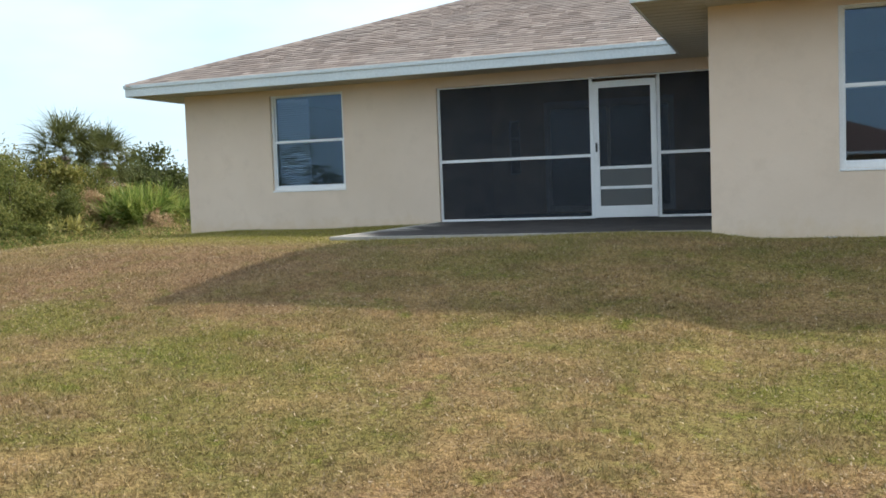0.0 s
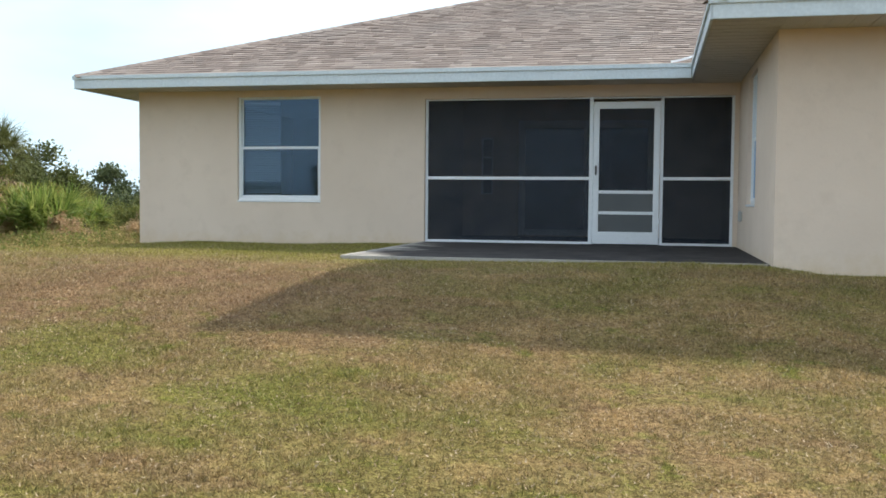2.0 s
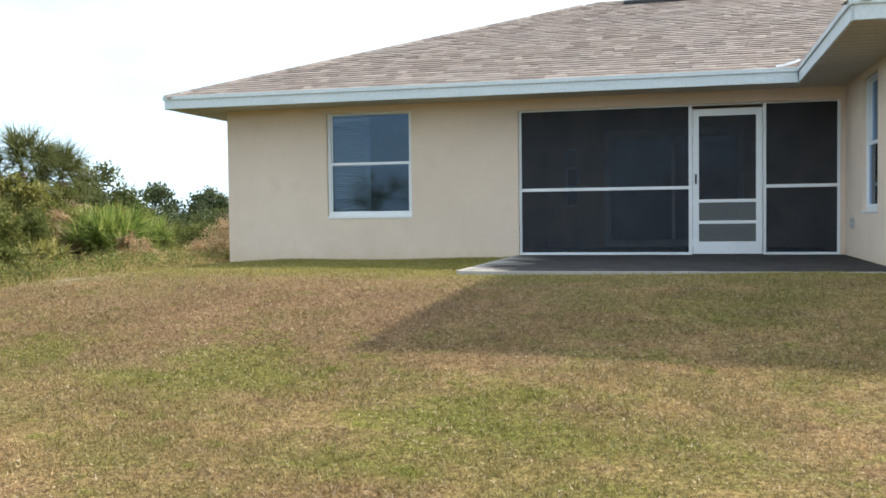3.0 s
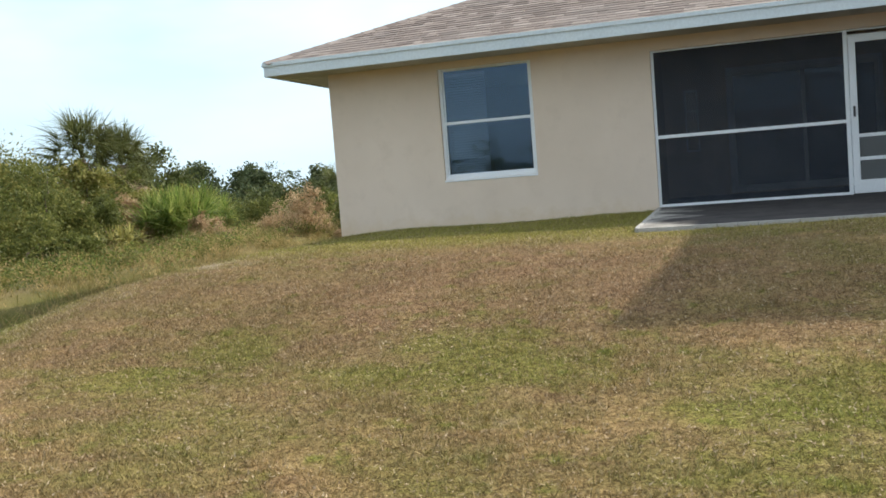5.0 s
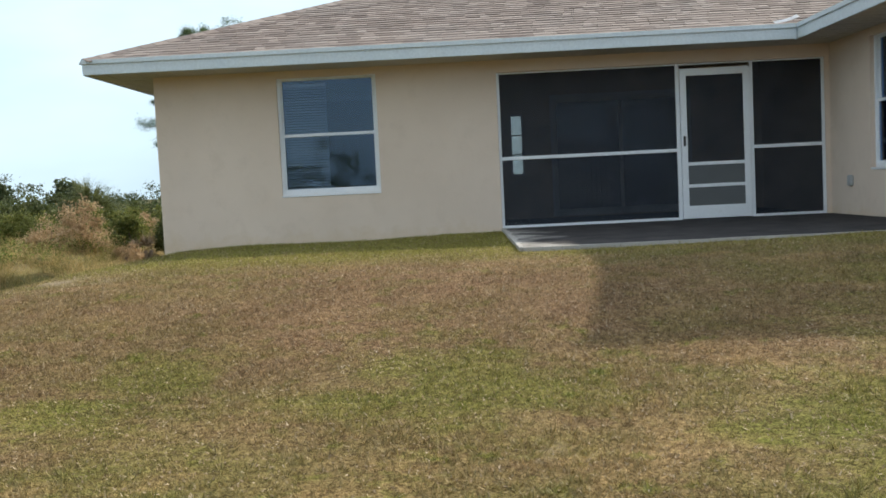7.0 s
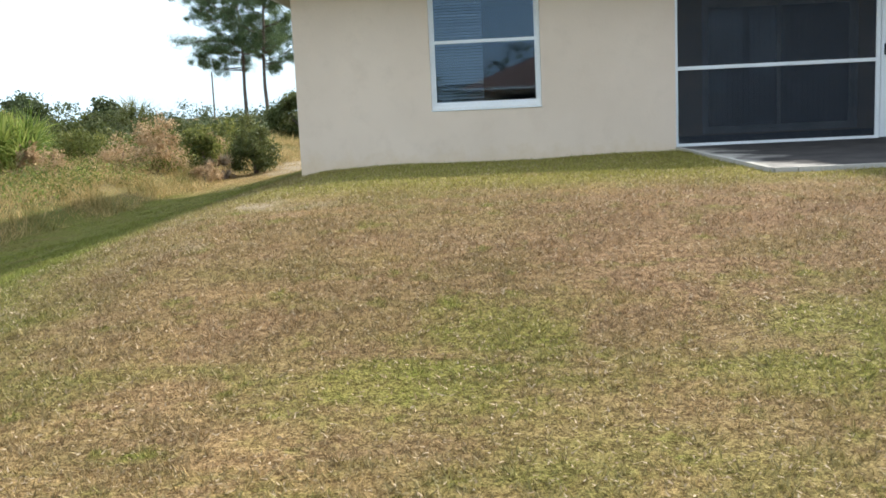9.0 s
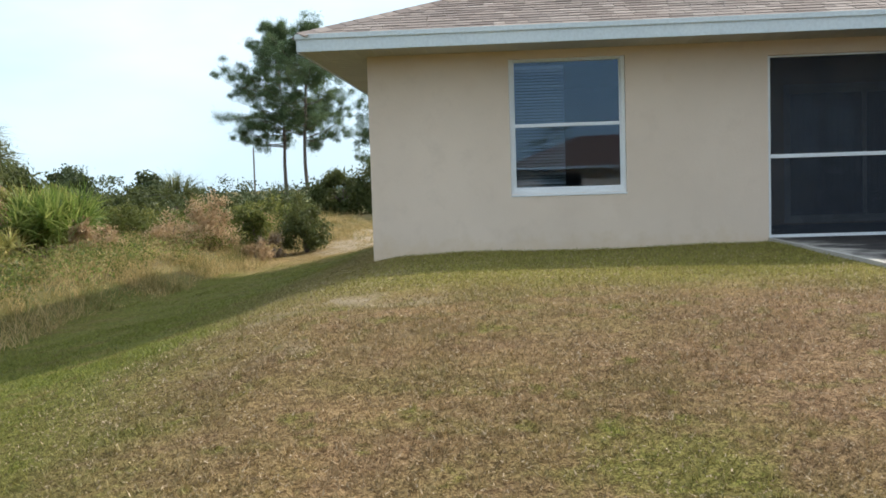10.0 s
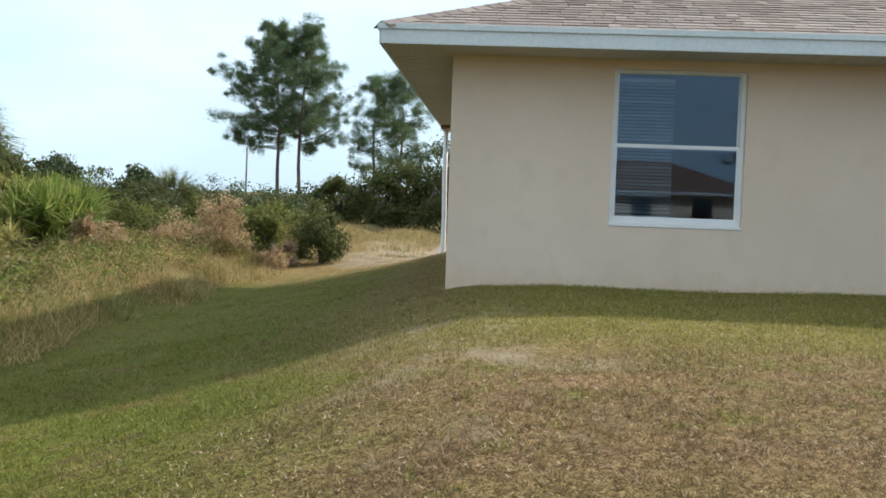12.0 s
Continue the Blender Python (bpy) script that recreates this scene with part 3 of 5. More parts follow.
def roof():
    run = (EY1 - EY0) / 2
    top = EAVE + run * SLOPE
    ym = (EY0 + EY1) / 2
    bm = bmesh.new()
    v = [bm.verts.new(c) for c in ((EX0, EY0, EAVE), (EX1, EY0, EAVE), (EX1, EY1, EAVE), (EX0, EY1, EAVE), (EX0 + run, ym, top), (EX1 - run, ym, top))]
    for f in ((0, 1, 5, 4), (1, 2, 5), (2, 3, 4, 5), (3, 0, 4), (3, 2, 1, 0)):
        bm.faces.new([v[i] for i in f])
    deck = part("roof", bm, M_SHINGLE, house, "weathered brown shingle hip roof")
    half = (EX1 - WX0) / 2
    wtop = EAVE + half * SLOPE
    yback = EY0 + half
    bm = bmesh.new()
    v = [bm.verts.new(c) for c in ((WX0, WY0, EAVE), (EX1, WY0, EAVE), (EX1, yback, EAVE), (WX0, yback, EAVE), (WX0 + half, WY0 + half, wtop), (WX0 + half, yback, wtop))]
    for f in ((0, 1, 4), (1, 2, 5, 4), (3, 0, 4, 5), (2, 3, 5), (3, 2, 1, 0)):
        bm.faces.new([v[i] for i in f])
    wing = part("roof", bm, M_SHINGLE, house, "weathered brown shingle roof of the wing")
    # ridge vent and hip caps
    part("ridge_vent", one(EX0 + run + 0.85, EX1 - run, ym - 0.15, ym + 0.15, top - 0.03, top + 0.035, bevel=0.012), M_BLACK, house, "dark ridge vent")
    for a, b, own in (((EX0, EY0, EAVE), (EX0 + run, ym, top), deck), ((WX0, WY0, EAVE), (WX0 + half, WY0 + half, wtop), wing)):
        a, b = Vector(a), Vector(b)
        n = int((b - a).length / 0.2)
        step = (b - a) / n
        d = step.normalized()
        s = d.cross(Vector((0, 0, 1))).normalized()
        u = s.cross(d).normalized()
        q = step * 1.25
        lo, hi = 0.008, 0.014
        bm = bmesh.new()
        pts = [-s * 0.13 - u * 0.03 + u * hi, u * (0.022 + hi), s * 0.13 - u * 0.03 + u * hi, q + s * 0.13 - u * 0.03 + u * lo, q + u * (0.022 + lo), q - s * 0.13 - u * 0.03 + u * lo]
        w = [bm.verts.new(c) for c in pts] + [bm.verts.new(c - u * 0.012) for c in pts]
        for f in ((0, 1, 4, 5), (1, 2, 3, 4), (0, 6, 7, 1), (1, 7, 8, 2), (2, 8, 9, 3), (5, 11, 6, 0)):
            bm.faces.new([w[k] for k in f])
        cap = part("hip_cap", bm, M_SHINGLE, own)
        cap.location = a
        for i in range(1, n):
            c = cap.copy()
            scene.collection.objects.link(c)
            c.location = a + step * i
    return deck, wing, run, half


def eaves():
    """Fascia boards with a drip edge, and ribbed soffits."""
    def fascia(x0, y0, x1, y1):
        bm = bmesh.new()
        if y0 == y1:
            block(bm, x0, x1, y0 - 0.02, y0 + 0.005, SOFFIT - 0.015, EAVE - 0.02, bevel=0.004)
            block(bm, x0 - 0.02, x1, y0 - 0.040, y0 + 0.01, EAVE - 0.045, EAVE + 0.012, bevel=0.004)
        else:
            block(bm, x0 - 0.02, x0 + 0.005, y0, y1, SOFFIT - 0.015, EAVE - 0.02, bevel=0.004)
            block(bm, x0 - 0.040, x0 + 0.01, y0, y1, EAVE - 0.045, EAVE + 0.012, bevel=0.004)
        part("fascia", bm, M_FASCIA, house, "pale blue-grey metal fascia with a drip edge")
    fascia(EX0, EY0, WX0 - 0.03, EY0)
    fascia(EX0, EY0 + 0.012, EX0, EY1)
    fascia(WX0, WY0, EX1, WY0)
    fascia(WX0, WY0 + 0.012, WX0, EY0 + 0.1)

    def soffit(x0, x1, y0, y1, along):
        bm = bmesh.new()
        block(bm, x0, x1, y0, y1, SOFFIT, SOFFIT + 0.02)
        lo, hi = (x0, x1) if along == "x" else (y0, y1)
        k = lo + 0.2
        while k < hi:
            if along == "x":
                block(bm, k, k + 0.012, y0, y1, SOFFIT - 0.006, SOFFIT - 0.0005)
            else:
                block(bm, x0, x1, k, k + 0.012, SOFFIT - 0.006, SOFFIT - 0.0005)
            k += 0.20
        part("soffit", bm, M_SOFFIT, house, "ribbed beige vinyl soffit")
    soffit(EX0 + 0.006, WX0 + 0.0, EY0 + 0.006, -0.002, "x")
    soffit(EX0 + 0.006, -4.672, 0.0, EY1, "y")
    soffit(WX0 + 0.006, 4.498, WY0 + 0.006, -0.002, "y")
    soffit(4.5, EX1, WY0 + 0.006, -4.202, "x")
    # curled flashing where the main eave dies into the wing
    bm = bmesh.new()
    pts = []
    for i in range(7):
        a = i / 6
        pts.append((WX0 - 0.30 + 0.30 * a, EY0 - 0.03 - 0.05 * math.sin(a * 3.0), EAVE + 0.02 + 0.07 * a * a))
    rows = [[bm.verts.new(p), bm.verts.new((p[0], p[1] + 0.10, p[2] + 0.045))] for p in pts]
    for r, s in zip(rows, rows[1:]):
        bm.faces.new((r[0], s[0], s[1], r[1]))
    bmesh.ops.solidify(bm, geom=list(bm.faces), thickness=0.006)
    part("flashing", bm, M_ALU, house, "curled white kick-out flashing")
    # rain pipe at the far corner of the side eave
    bm = bmesh.new()
    tube(bm, [(-5.24, 10.05, 2.21), (-5.24, 10.05, 1.2), (-5.22, 10.05, 0.4), (-5.22, 10.05, -0.30), (-5.30, 9.95, -0.42)], [0.05] * 5, 10)
    part("downspout", bm, M_ALU, house, "white rain pipe", smooth=True)
    part("corner_soffit", one(-5.33, -4.69, 9.6, 10.7, 2.205, 2.284, bevel=0.006), M_SOFFIT, house)
    bm = bmesh.new()
    for i in range(3):
        x = -5.33 + 0.21 * i
        block(bm, x, x + 0.19, 9.54 + random.uniform(0, 0.05), 9.598, 2.16 + random.uniform(0, 0.05), 2.27, 0.006)
    part("rotted_soffit_end", bm, M_RUST, house, "rust-brown rotted boards at the end of the soffit")
    part("outlet_cover", one(4.455, 4.50, -0.72, -0.60, 0.37, 0.51, bevel=0.012), M_BOX, house, "grey weatherproof outlet cover")


def window(axis, a, u0, u1, face):
    """Single-hung window in a wall along x at y = a, or along y at x = a; face: -1 looks towards -a. Frame, two sashes, two panes, sill."""
    z0, z1 = WIN[0] - 0.01, WIN[1] + 0.012

    def bar(bm, ua, ub, da, db, za, zb, bevel=0.004):
        da, db = da + 0.04, db + 0.04
        if axis == "x":
            block(bm, ua, ub, a + da, a + db, za, zb, bevel)
        else:
            block(bm, a + da, a + db, ua, ub, za, zb, bevel)
    f = 0.044
    frame_ob = part("window", ring(bmesh.new(), axis, a, u0, u1, z0, z1, f, f, f, f * 0.4, 0.048, 0.14), M_ALU, house, "white aluminium single-hung window")
    zm = (z0 + z1) / 2 - 0.005
    for za, zb, d in ((zm - 0.01, z1 - f * 0.4, 0.055), (z0 + f, zm + 0.04, 0.025)):
        s = 0.021
        bm = ring(bmesh.new(), axis, a, u0 + f, u1 - f, za, zb, s, s, s * 1.5, s * 0.7 if d > 0.04 else s * 1.9, d + 0.04, d + 0.068)
        part("sash", bm, M_ALU, frame_ob)
        bm = bmesh.new()
        bar(bm, u0 + f + s, u1 - f - s, d + 0.011, d + 0.016, za + s, zb - s, 0.0)
        pane = part("pane", bm, M_GLASS, frame_ob, "blue-grey reflecting glass")
        pane.visible_shadow = False
    bm = bmesh.new()
    bar(bm, u0 - 0.004, u1 + 0.004, -0.052, 0.09, z0 - 0.030, z0 - 0.002, 0.006)
    part("sill", bm, M_ALU, frame_ob, "white sloped sill")


def blind(axis, a, u0, u1, drop, tilt, label):
    """Horizontal slatted blind behind a window."""
    ob = group_of("window_blind", label, "blind", "window blinds")
    z1 = WIN[1] - 0.06
    w = u1 - u0
    if axis == "x":
        ob.matrix_world = pose((u0 + u1) / 2, a, z1)
    else:
        ob.matrix_world = pose(a, (u0 + u1) / 2, z1, 0, 0, 90)
    part("headrail", one(-w / 2, w / 2, -0.02, 0.02, -0.04, 0.0, bevel=0.004), M_BLIND, ob)
    bm = bmesh.new()
    for k in range(3):
        y = -0.024 + 0.024 * k
        bm.verts.new((-w / 2, y, 0.004 * (k == 1)))
        bm.verts.new((w / 2, y, 0.004 * (k == 1)))
    bm.verts.ensure_lookup_table()
    for k in range(2):
        bm.faces.new((bm.verts[2 * k], bm.verts[2 * k + 1], bm.verts[2 * k + 3], bm.verts[2 * k + 2]))
    bmesh.ops.solidify(bm, geom=list(bm.faces), thickness=0.0012)
    slat = part("slat", bm, M_BLIND, ob)
    n = int(drop / 0.036)
    slat.matrix_basis = pose(0, 0, -0.06, tilt)
    for k in range(1, n):
        s = slat.copy()
        scene.collection.objects.link(s)
        s.matrix_basis = pose(0, 0, -0.06 - 0.036 * k, tilt + random.uniform(-4, 4), 0, 0)
    part("bottom_rail", one(-w / 2, w / 2, -0.012, 0.012, -0.06 - 0.036 * n - 0.016, -0.06 - 0.036 * n, bevel=0.003), M_BLIND, ob)
    return ob


def porch():
    """White aluminium posts and rails with dark screen between them, and the screen door."""
    z1 = LANAI[3]
    t = 0.05

    def bar(name, x0, x1, za, zb, own=None, label=""):
        return part(name, one(x0, x1, 0.05, 0.10, za, zb, bevel=0.004), M_ALU, own or house, label)
    cage = bar("screen_wall", 0.002, 0.04, 0.0, z1 - 0.002, None, "white aluminium framed insect screen wall")
    for x0, x1 in ((2.43, 2.48), (3.43, 3.475), (4.40, 4.438)):
        bar("post", x0, x1, 0.0, z1 - 0.002, cage)
    part("pier", one(4.439, 4.499, 0.03, 0.19, 0.0, z1 - 0.001), M_STUCCO, house, "narrow beige stucco return beside the screen")
    for x0, x1 in ((0.04, 2.43), (3.475, 4.40)):
        bar("rail", x0, x1, 0.93, 0.975, cage)
        bar("bottom_rail", x0, x1, 0.0, 0.035, cage)
        bar("top_rail", x0, x1, z1 - 0.022, z1 - 0.003, cage)
        for za, zb in ((0.035, 0.93), (0.975, z1 - 0.022)):
            bm = bmesh.new()
            block(bm, x0, x1, 0.074, 0.0755, za, zb)
            part("screen", bm, M_SCREEN, cage, "dark woven insect screen")
    bar("transom", 2.48, 3.43, z1 - 0.022, z1 - 0.003, cage)
    # the door
    d0, d1, dz = 2.486, 3.424, 2.05
    bm = ring(bmesh.new(), "x", 0.0, d0, d1, 0.012, dz, 0.085, 0.085, 0.173, 0.10, 0.035, 0.075, 0.004)
    door = part("screen_door", bm, M_ALU, house, "white aluminium screen door with two grey lower panels, closed")
    for z in (0.435, 0.735):
        part("crossbar", one(d0 + 0.085, d1 - 0.085, 0.040, 0.070, z, z + 0.045, bevel=0.004), M_ALU, door)
    for za, zb, m in ((0.185, 0.435, M_SCREEN_PET), (0.48, 0.735, M_SCREEN_PET), (0.78, dz - 0.10, M_SCREEN)):
        part("screen", one(d0 + 0.085, d1 - 0.085, 0.054, 0.056, za, zb), m, door, "grey pet-proof screen" if m is M_SCREEN_PET else "dark woven insect screen")
    bm = one(d0 + 0.028, d0 + 0.056, 0.018, 0.035, 1.0, 1.14, bevel=0.006)
    block(bm, d0 + 0.034, d0 + 0.050, -0.006, 0.018, 1.03, 1.045, 0.004)
    block(bm, d0 + 0.034, d0 + 0.050, -0.010, 0.000, 1.03, 1.11, 0.004)
    part("handle", bm, M_BLACK, door, "black lever handle")
    for z in (0.35, 1.05, 1.75):
        bm = bmesh.new()
        tube(bm, [(d1 + 0.006, 0.036, z - 0.04), (d1 + 0.006, 0.036, z + 0.04)], [0.009, 0.009], 8)
        part("hinge", bm, M_ALU, door)
    # sliding glass door at the back of the porch
    s0, s1 = 1.0, 3.35
    bm = ring(bmesh.new(), "x", 3.0, s0, s1, 0.02, 2.04, 0.05, 0.05, 0.03, 0.06, 0.04, 0.14)
    slider = part("sliding_door", bm, M_ALU, house, "white framed sliding glass door behind the screen")
    # narrow three-light window beside it, and the front window seen through it
    bm = ring(bmesh.new(), "x", 3.0, 0.33, 0.54, 0.74, 1.74, 0.02, 0.02, 0.02, 0.02, 0.04, 0.12)
    slim = part("side_light", bm, M_ALU, house, "narrow three-pane window showing daylight through the house")
    for z0, z1 in ((0.76, 1.07), (1.09, 1.39), (1.41, 1.72)):
        part("pane", one(0.35, 0.52, 3.07, 3.075, z0, z1), M_CLEAR, slim).visible_shadow = False
    for z in (1.08, 1.40):
        part("muntin", one(0.35, 0.52, 3.06, 3.085, z - 0.01, z + 0.01), M_ALU, slim)
    bm = ring(bmesh.new(), "x", 9.8, 0.69, 1.29, 0.3, 2.25, 0.03, 0.03, 0.05, 0.05, 0.04, 0.16)
    front = part("window", bm, M_ALU, house, "bright front window across the room")
    part("pane", one(0.72, 1.26, 9.90, 9.905, 0.35, 2.20), M_CLEAR, front).visible_shadow = False
    xm = (s0 + s1) / 2
    for x0, x1, y in ((s0 + 0.05, xm + 0.03, 3.07), (xm - 0.03, s1 - 0.05, 3.10)):
        bm = ring(bmesh.new(), "x", y, x0, x1, 0.05, 1.98, 0.06, 0.06, 0.08, 0.07, 0.0, 0.03)
        part("panel_frame", bm, M_ALU, slider)
        p = part("pane", one(x0 + 0.06, x1 - 0.06, y + 0.012, y + 0.018, 0.13, 1.91), M_GLASS, slider)
        p.visible_shadow = False


def slab():
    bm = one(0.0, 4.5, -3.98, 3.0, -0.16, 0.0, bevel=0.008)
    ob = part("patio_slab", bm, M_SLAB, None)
    tagged(ob, "stained concrete patio slab with shade painted in, in front of the screened porch", "patio", kind="structure")
    bm = bmesh.new()
    n = 24
    for i in range(n):
        x0 = 0.02 + i * 4.46 / n
        block(bm, x0, x0 + 4.46 / n - 0.004, -3.995 - random.uniform(0, 0.012), -3.955 + random.uniform(-0.012, 0.012), -0.14, 0.003 + random.uniform(0, 0.002))
    for i in range(18):
        y0 = -3.92 + i * 3.9 / 18
        block(bm, -0.012 - random.uniform(0, 0.008), 0.04 + random.uniform(-0.02, 0.02), y0, y0 + 3.9 / 18 - 0.004, -0.14, 0.003 + random.uniform(0, 0.002))
    part("worn_edge", bm, M_SLAB_EDGE, ob, "pale worn slab edge")
    # ragged footing that shows along the wing
    bm = bmesh.new()
    x = 5.2
    while x < 12.4:
        w = random.uniform(0.12, 0.45)
        block(bm, x, x + w, -4.26 - random.uniform(0, 0.10), -4.19, -0.30, -0.055 - random.uniform(0, 0.045), 0.012)
        x += w + random.uniform(0.0, 0.10)
    part("footing", bm, M_SLAB_EDGE, house, "rough exposed concrete footing")


walls()
deck, wing_roof, RUN, HALF = roof()
eaves()
window("x", 0.0, -2.995, -1.635, -1)
window("x", -4.2, 5.725, 7.085, -1)
window("y", 4.5, -2.28, -1.27, -1)
blind("x", 0.165, -2.93, -2.34, 1.38, 38, "white horizontal blind lowered behind the glass, slats half open")
blind("x", -4.03, 6.25, 6.995, 1.38, 30, "white horizontal blind lowered behind the wing window")
def vertical_blind():
    ob = group_of("vertical_blind", "pale grey vertical blind closed behind the sliding door", "blind", "", (0, 0, 0))
    part("headrail", one(1.02, 3.33, 3.24, 3.28, 1.98, 2.02, bevel=0.004), M_BLIND, ob)
    vane = part("vane", one(-0.044, 0.044, -0.002, 0.002, 0.05, 1.98), M_BLIND, ob)
    vane.matrix_basis = pose(1.07, 3.26, 0, 0, 0, 24)
    for k in range(1, 28):
        v = vane.copy()
        scene.collection.objects.link(v)
        v.matrix_basis = pose(1.07 + 0.082 * k, 3.26, 0, 0, 0, 24 + random.uniform(-6, 6))


vertical_blind()
blind("y", 4.665, -2.21, -1.34, 1.38, 30, "white horizontal blind behind the wing's side window")
porch()
slab()

# ---- plants ----
rng = np.random.default_rng(7)


def gz(x, y):
    return float(height(x, y))


def unit(v):
    return v / np.maximum(np.linalg.norm(v, axis=-1, keepdims=True), 1e-9)


def leaves(centres, spread, count, size, flat=0.6, aspect=0.5):
    """Small leaf quads scattered round clump centres. Returns verts and faces."""
    centres, spread = np.asarray(centres, float), np.asarray(spread, float)
    k = rng.integers(0, len(centres), count)
    p = centres[k] + rng.normal(size=(count, 3)) * spread[k][:, None] * np.array([1, 1, flat])
    a = unit(rng.normal(size=(count, 3)))
    b = unit(np.cross(a, rng.normal(size=(count, 3))))
    s = size * rng.uniform(0.6, 1.4, (count, 1))
    v = np.stack([p - a * s, p + b * s * aspect, p + a * s, p - b * s * aspect], 1).reshape(-1, 3)
    f = np.arange(count * 4).reshape(-1, 4)
    return v, f


def fast_mesh(name, v, f, mat, parent=None, label=""):
    """A mesh straight from arrays, all faces of one size."""
    me = bpy.data.meshes.new(name)
    n, k = f.shape
    me.vertices.add(len(v))
    me.vertices.foreach_set("co", np.asarray(v, np.float32).ravel())
    me.loops.add(n * k)
    me.loops.foreach_set("vertex_index", f.astype(np.int32).ravel())
    me.polygons.add(n)
    me.polygons.foreach_set("loop_start", np.arange(0, n * k, k, dtype=np.int32))
    me.update(calc_edges=True)
    me.materials.append(mat)
    ob = new(name, me)
    if parent:
        ob.parent = parent
    if label:
        ob["label"] = label
    return ob


def strips(base, ways, lengths, widths, bend, parts=2):
    """Narrow tapering blades from base points along ways, sagging by bend. Returns verts and quads."""
    n = len(base)
    side = unit(np.cross(ways, np.array([0, 0, 1.0]) + rng.normal(size=(n, 3)) * 0.35))
    rows = []
    for i in range(parts + 1):
        t = i / parts
        c = base + ways * (lengths * t)[:, None] + np.array([0, 0, -1.0]) * (bend * lengths * t * t)[:, None]
        w = widths * (1 - t * 0.93)
        rows += [c - side * w[:, None], c + side * w[:, None]]
    v = np.stack(rows, 1)
    per = 2 * (parts + 1)
    q = []
    for i in range(parts):
        q.append([2 * i, 2 * i + 1, 2 * i + 3, 2 * i + 2])
    f = (np.arange(n)[:, None, None] * per + np.array(q)[None]).reshape(-1, 4)
    return v.reshape(-1, 3), f


def joined(*meshes):
    vs, fs, o = [], [], 0
    for v, f in meshes:
        vs.append(v)
        fs.append(f + o)
        o += len(v)
    return np.concatenate(vs), np.concatenate(fs)


def fans(centre, ways, petiole, radius, leaflets=16, width=0.028, droop=0.25):
    """Fan-shaped palm leaves: a stalk and a spread of pleated leaflets for each way."""
    out = []
    for w in ways:
        w = w / np.linalg.norm(w)
        L, R = petiole * random.uniform(0.75, 1.15), radius * random.uniform(0.8, 1.15)
        tip = centre + w * L - np.array([0, 0, droop * 0.25 * L])
        side = unit(np.cross(w, np.array([0, 0, 1.0]) + rng.normal(size=3) * 0.4))
        up = np.cross(side, w)
        a = np.linspace(-1.9, 1.9, leaflets)
        d = unit(np.cos(a)[:, None] * w + np.sin(a)[:, None] * side + (0.12 * np.cos(a * 2))[:, None] * up + rng.normal(size=(leaflets, 3)) * 0.05)
        out.append(strips(np.repeat(tip[None], leaflets, 0), d, R * (0.72 + 0.28 * np.cos(a * 0.7)), np.full(leaflets, width), np.full(leaflets, droop) * rng.uniform(0.5, 1.5, leaflets), 3))
        out.append(strips(centre[None], w[None], np.array([L]), np.array([0.014]), np.array([droop * 0.25]), 3))
    return joined(*out)


def dome(n, low, high):
    a = rng.uniform(0, math.tau, n)
    e = np.radians(rng.uniform(low, high, n))
    return np.stack([np.cos(a) * np.cos(e), np.sin(a) * np.cos(e), np.sin(e)], 1)


def cabbage_palm(x, y, trunk, crown, label):
    z = gz(x, y)
    ob = group_of("cabbage_palm", label, "palm tree", "cabbage palms", (x, y, z))
    bm = bmesh.new()
    pts = [(0.05 * math.sin(i), 0.04 * math.cos(i * 1.3), -0.2 + (trunk + 0.2) * i / 6) for i in range(7)]
    tube(bm, pts, [0.19, 0.17, 0.16, 0.155, 0.16, 0.17, 0.13], 10)
    part("trunk", bm, M_PALMBARK, ob, "", True)
    bm = bmesh.new()
    for i in range(int(trunk * 26)):
        a, h = i * 2.4, trunk * (0.25 + 0.75 * i / (trunk * 26))
        c, s = math.cos(a), math.sin(a)
        tube(bm, [(0.13 * c, 0.13 * s, h - 0.1), (0.24 * c, 0.24 * s, h + 0.10)], [0.035, 0.015], 4)
    part("leaf_boots", bm, M_PALMBARK, ob)
    top = np.array([0, 0, trunk + 0.05])
    v, f = fans(top, dome(54, -25, 85), crown * 0.50, crown * 0.66, 26, 0.018, 0.35)
    fast_mesh("fronds", v, f, M_PALM, ob, "green drooping fan fronds")
    v, f = fans(top - np.array([0, 0, 0.1]), dome(18, -75, -20), crown * 0.55, crown * 0.55, 14, 0.022, 0.6)
    fast_mesh("dead_fronds", v, f, M_DEADFROND, ob, "brown dead fronds hanging below the crown")
    return ob


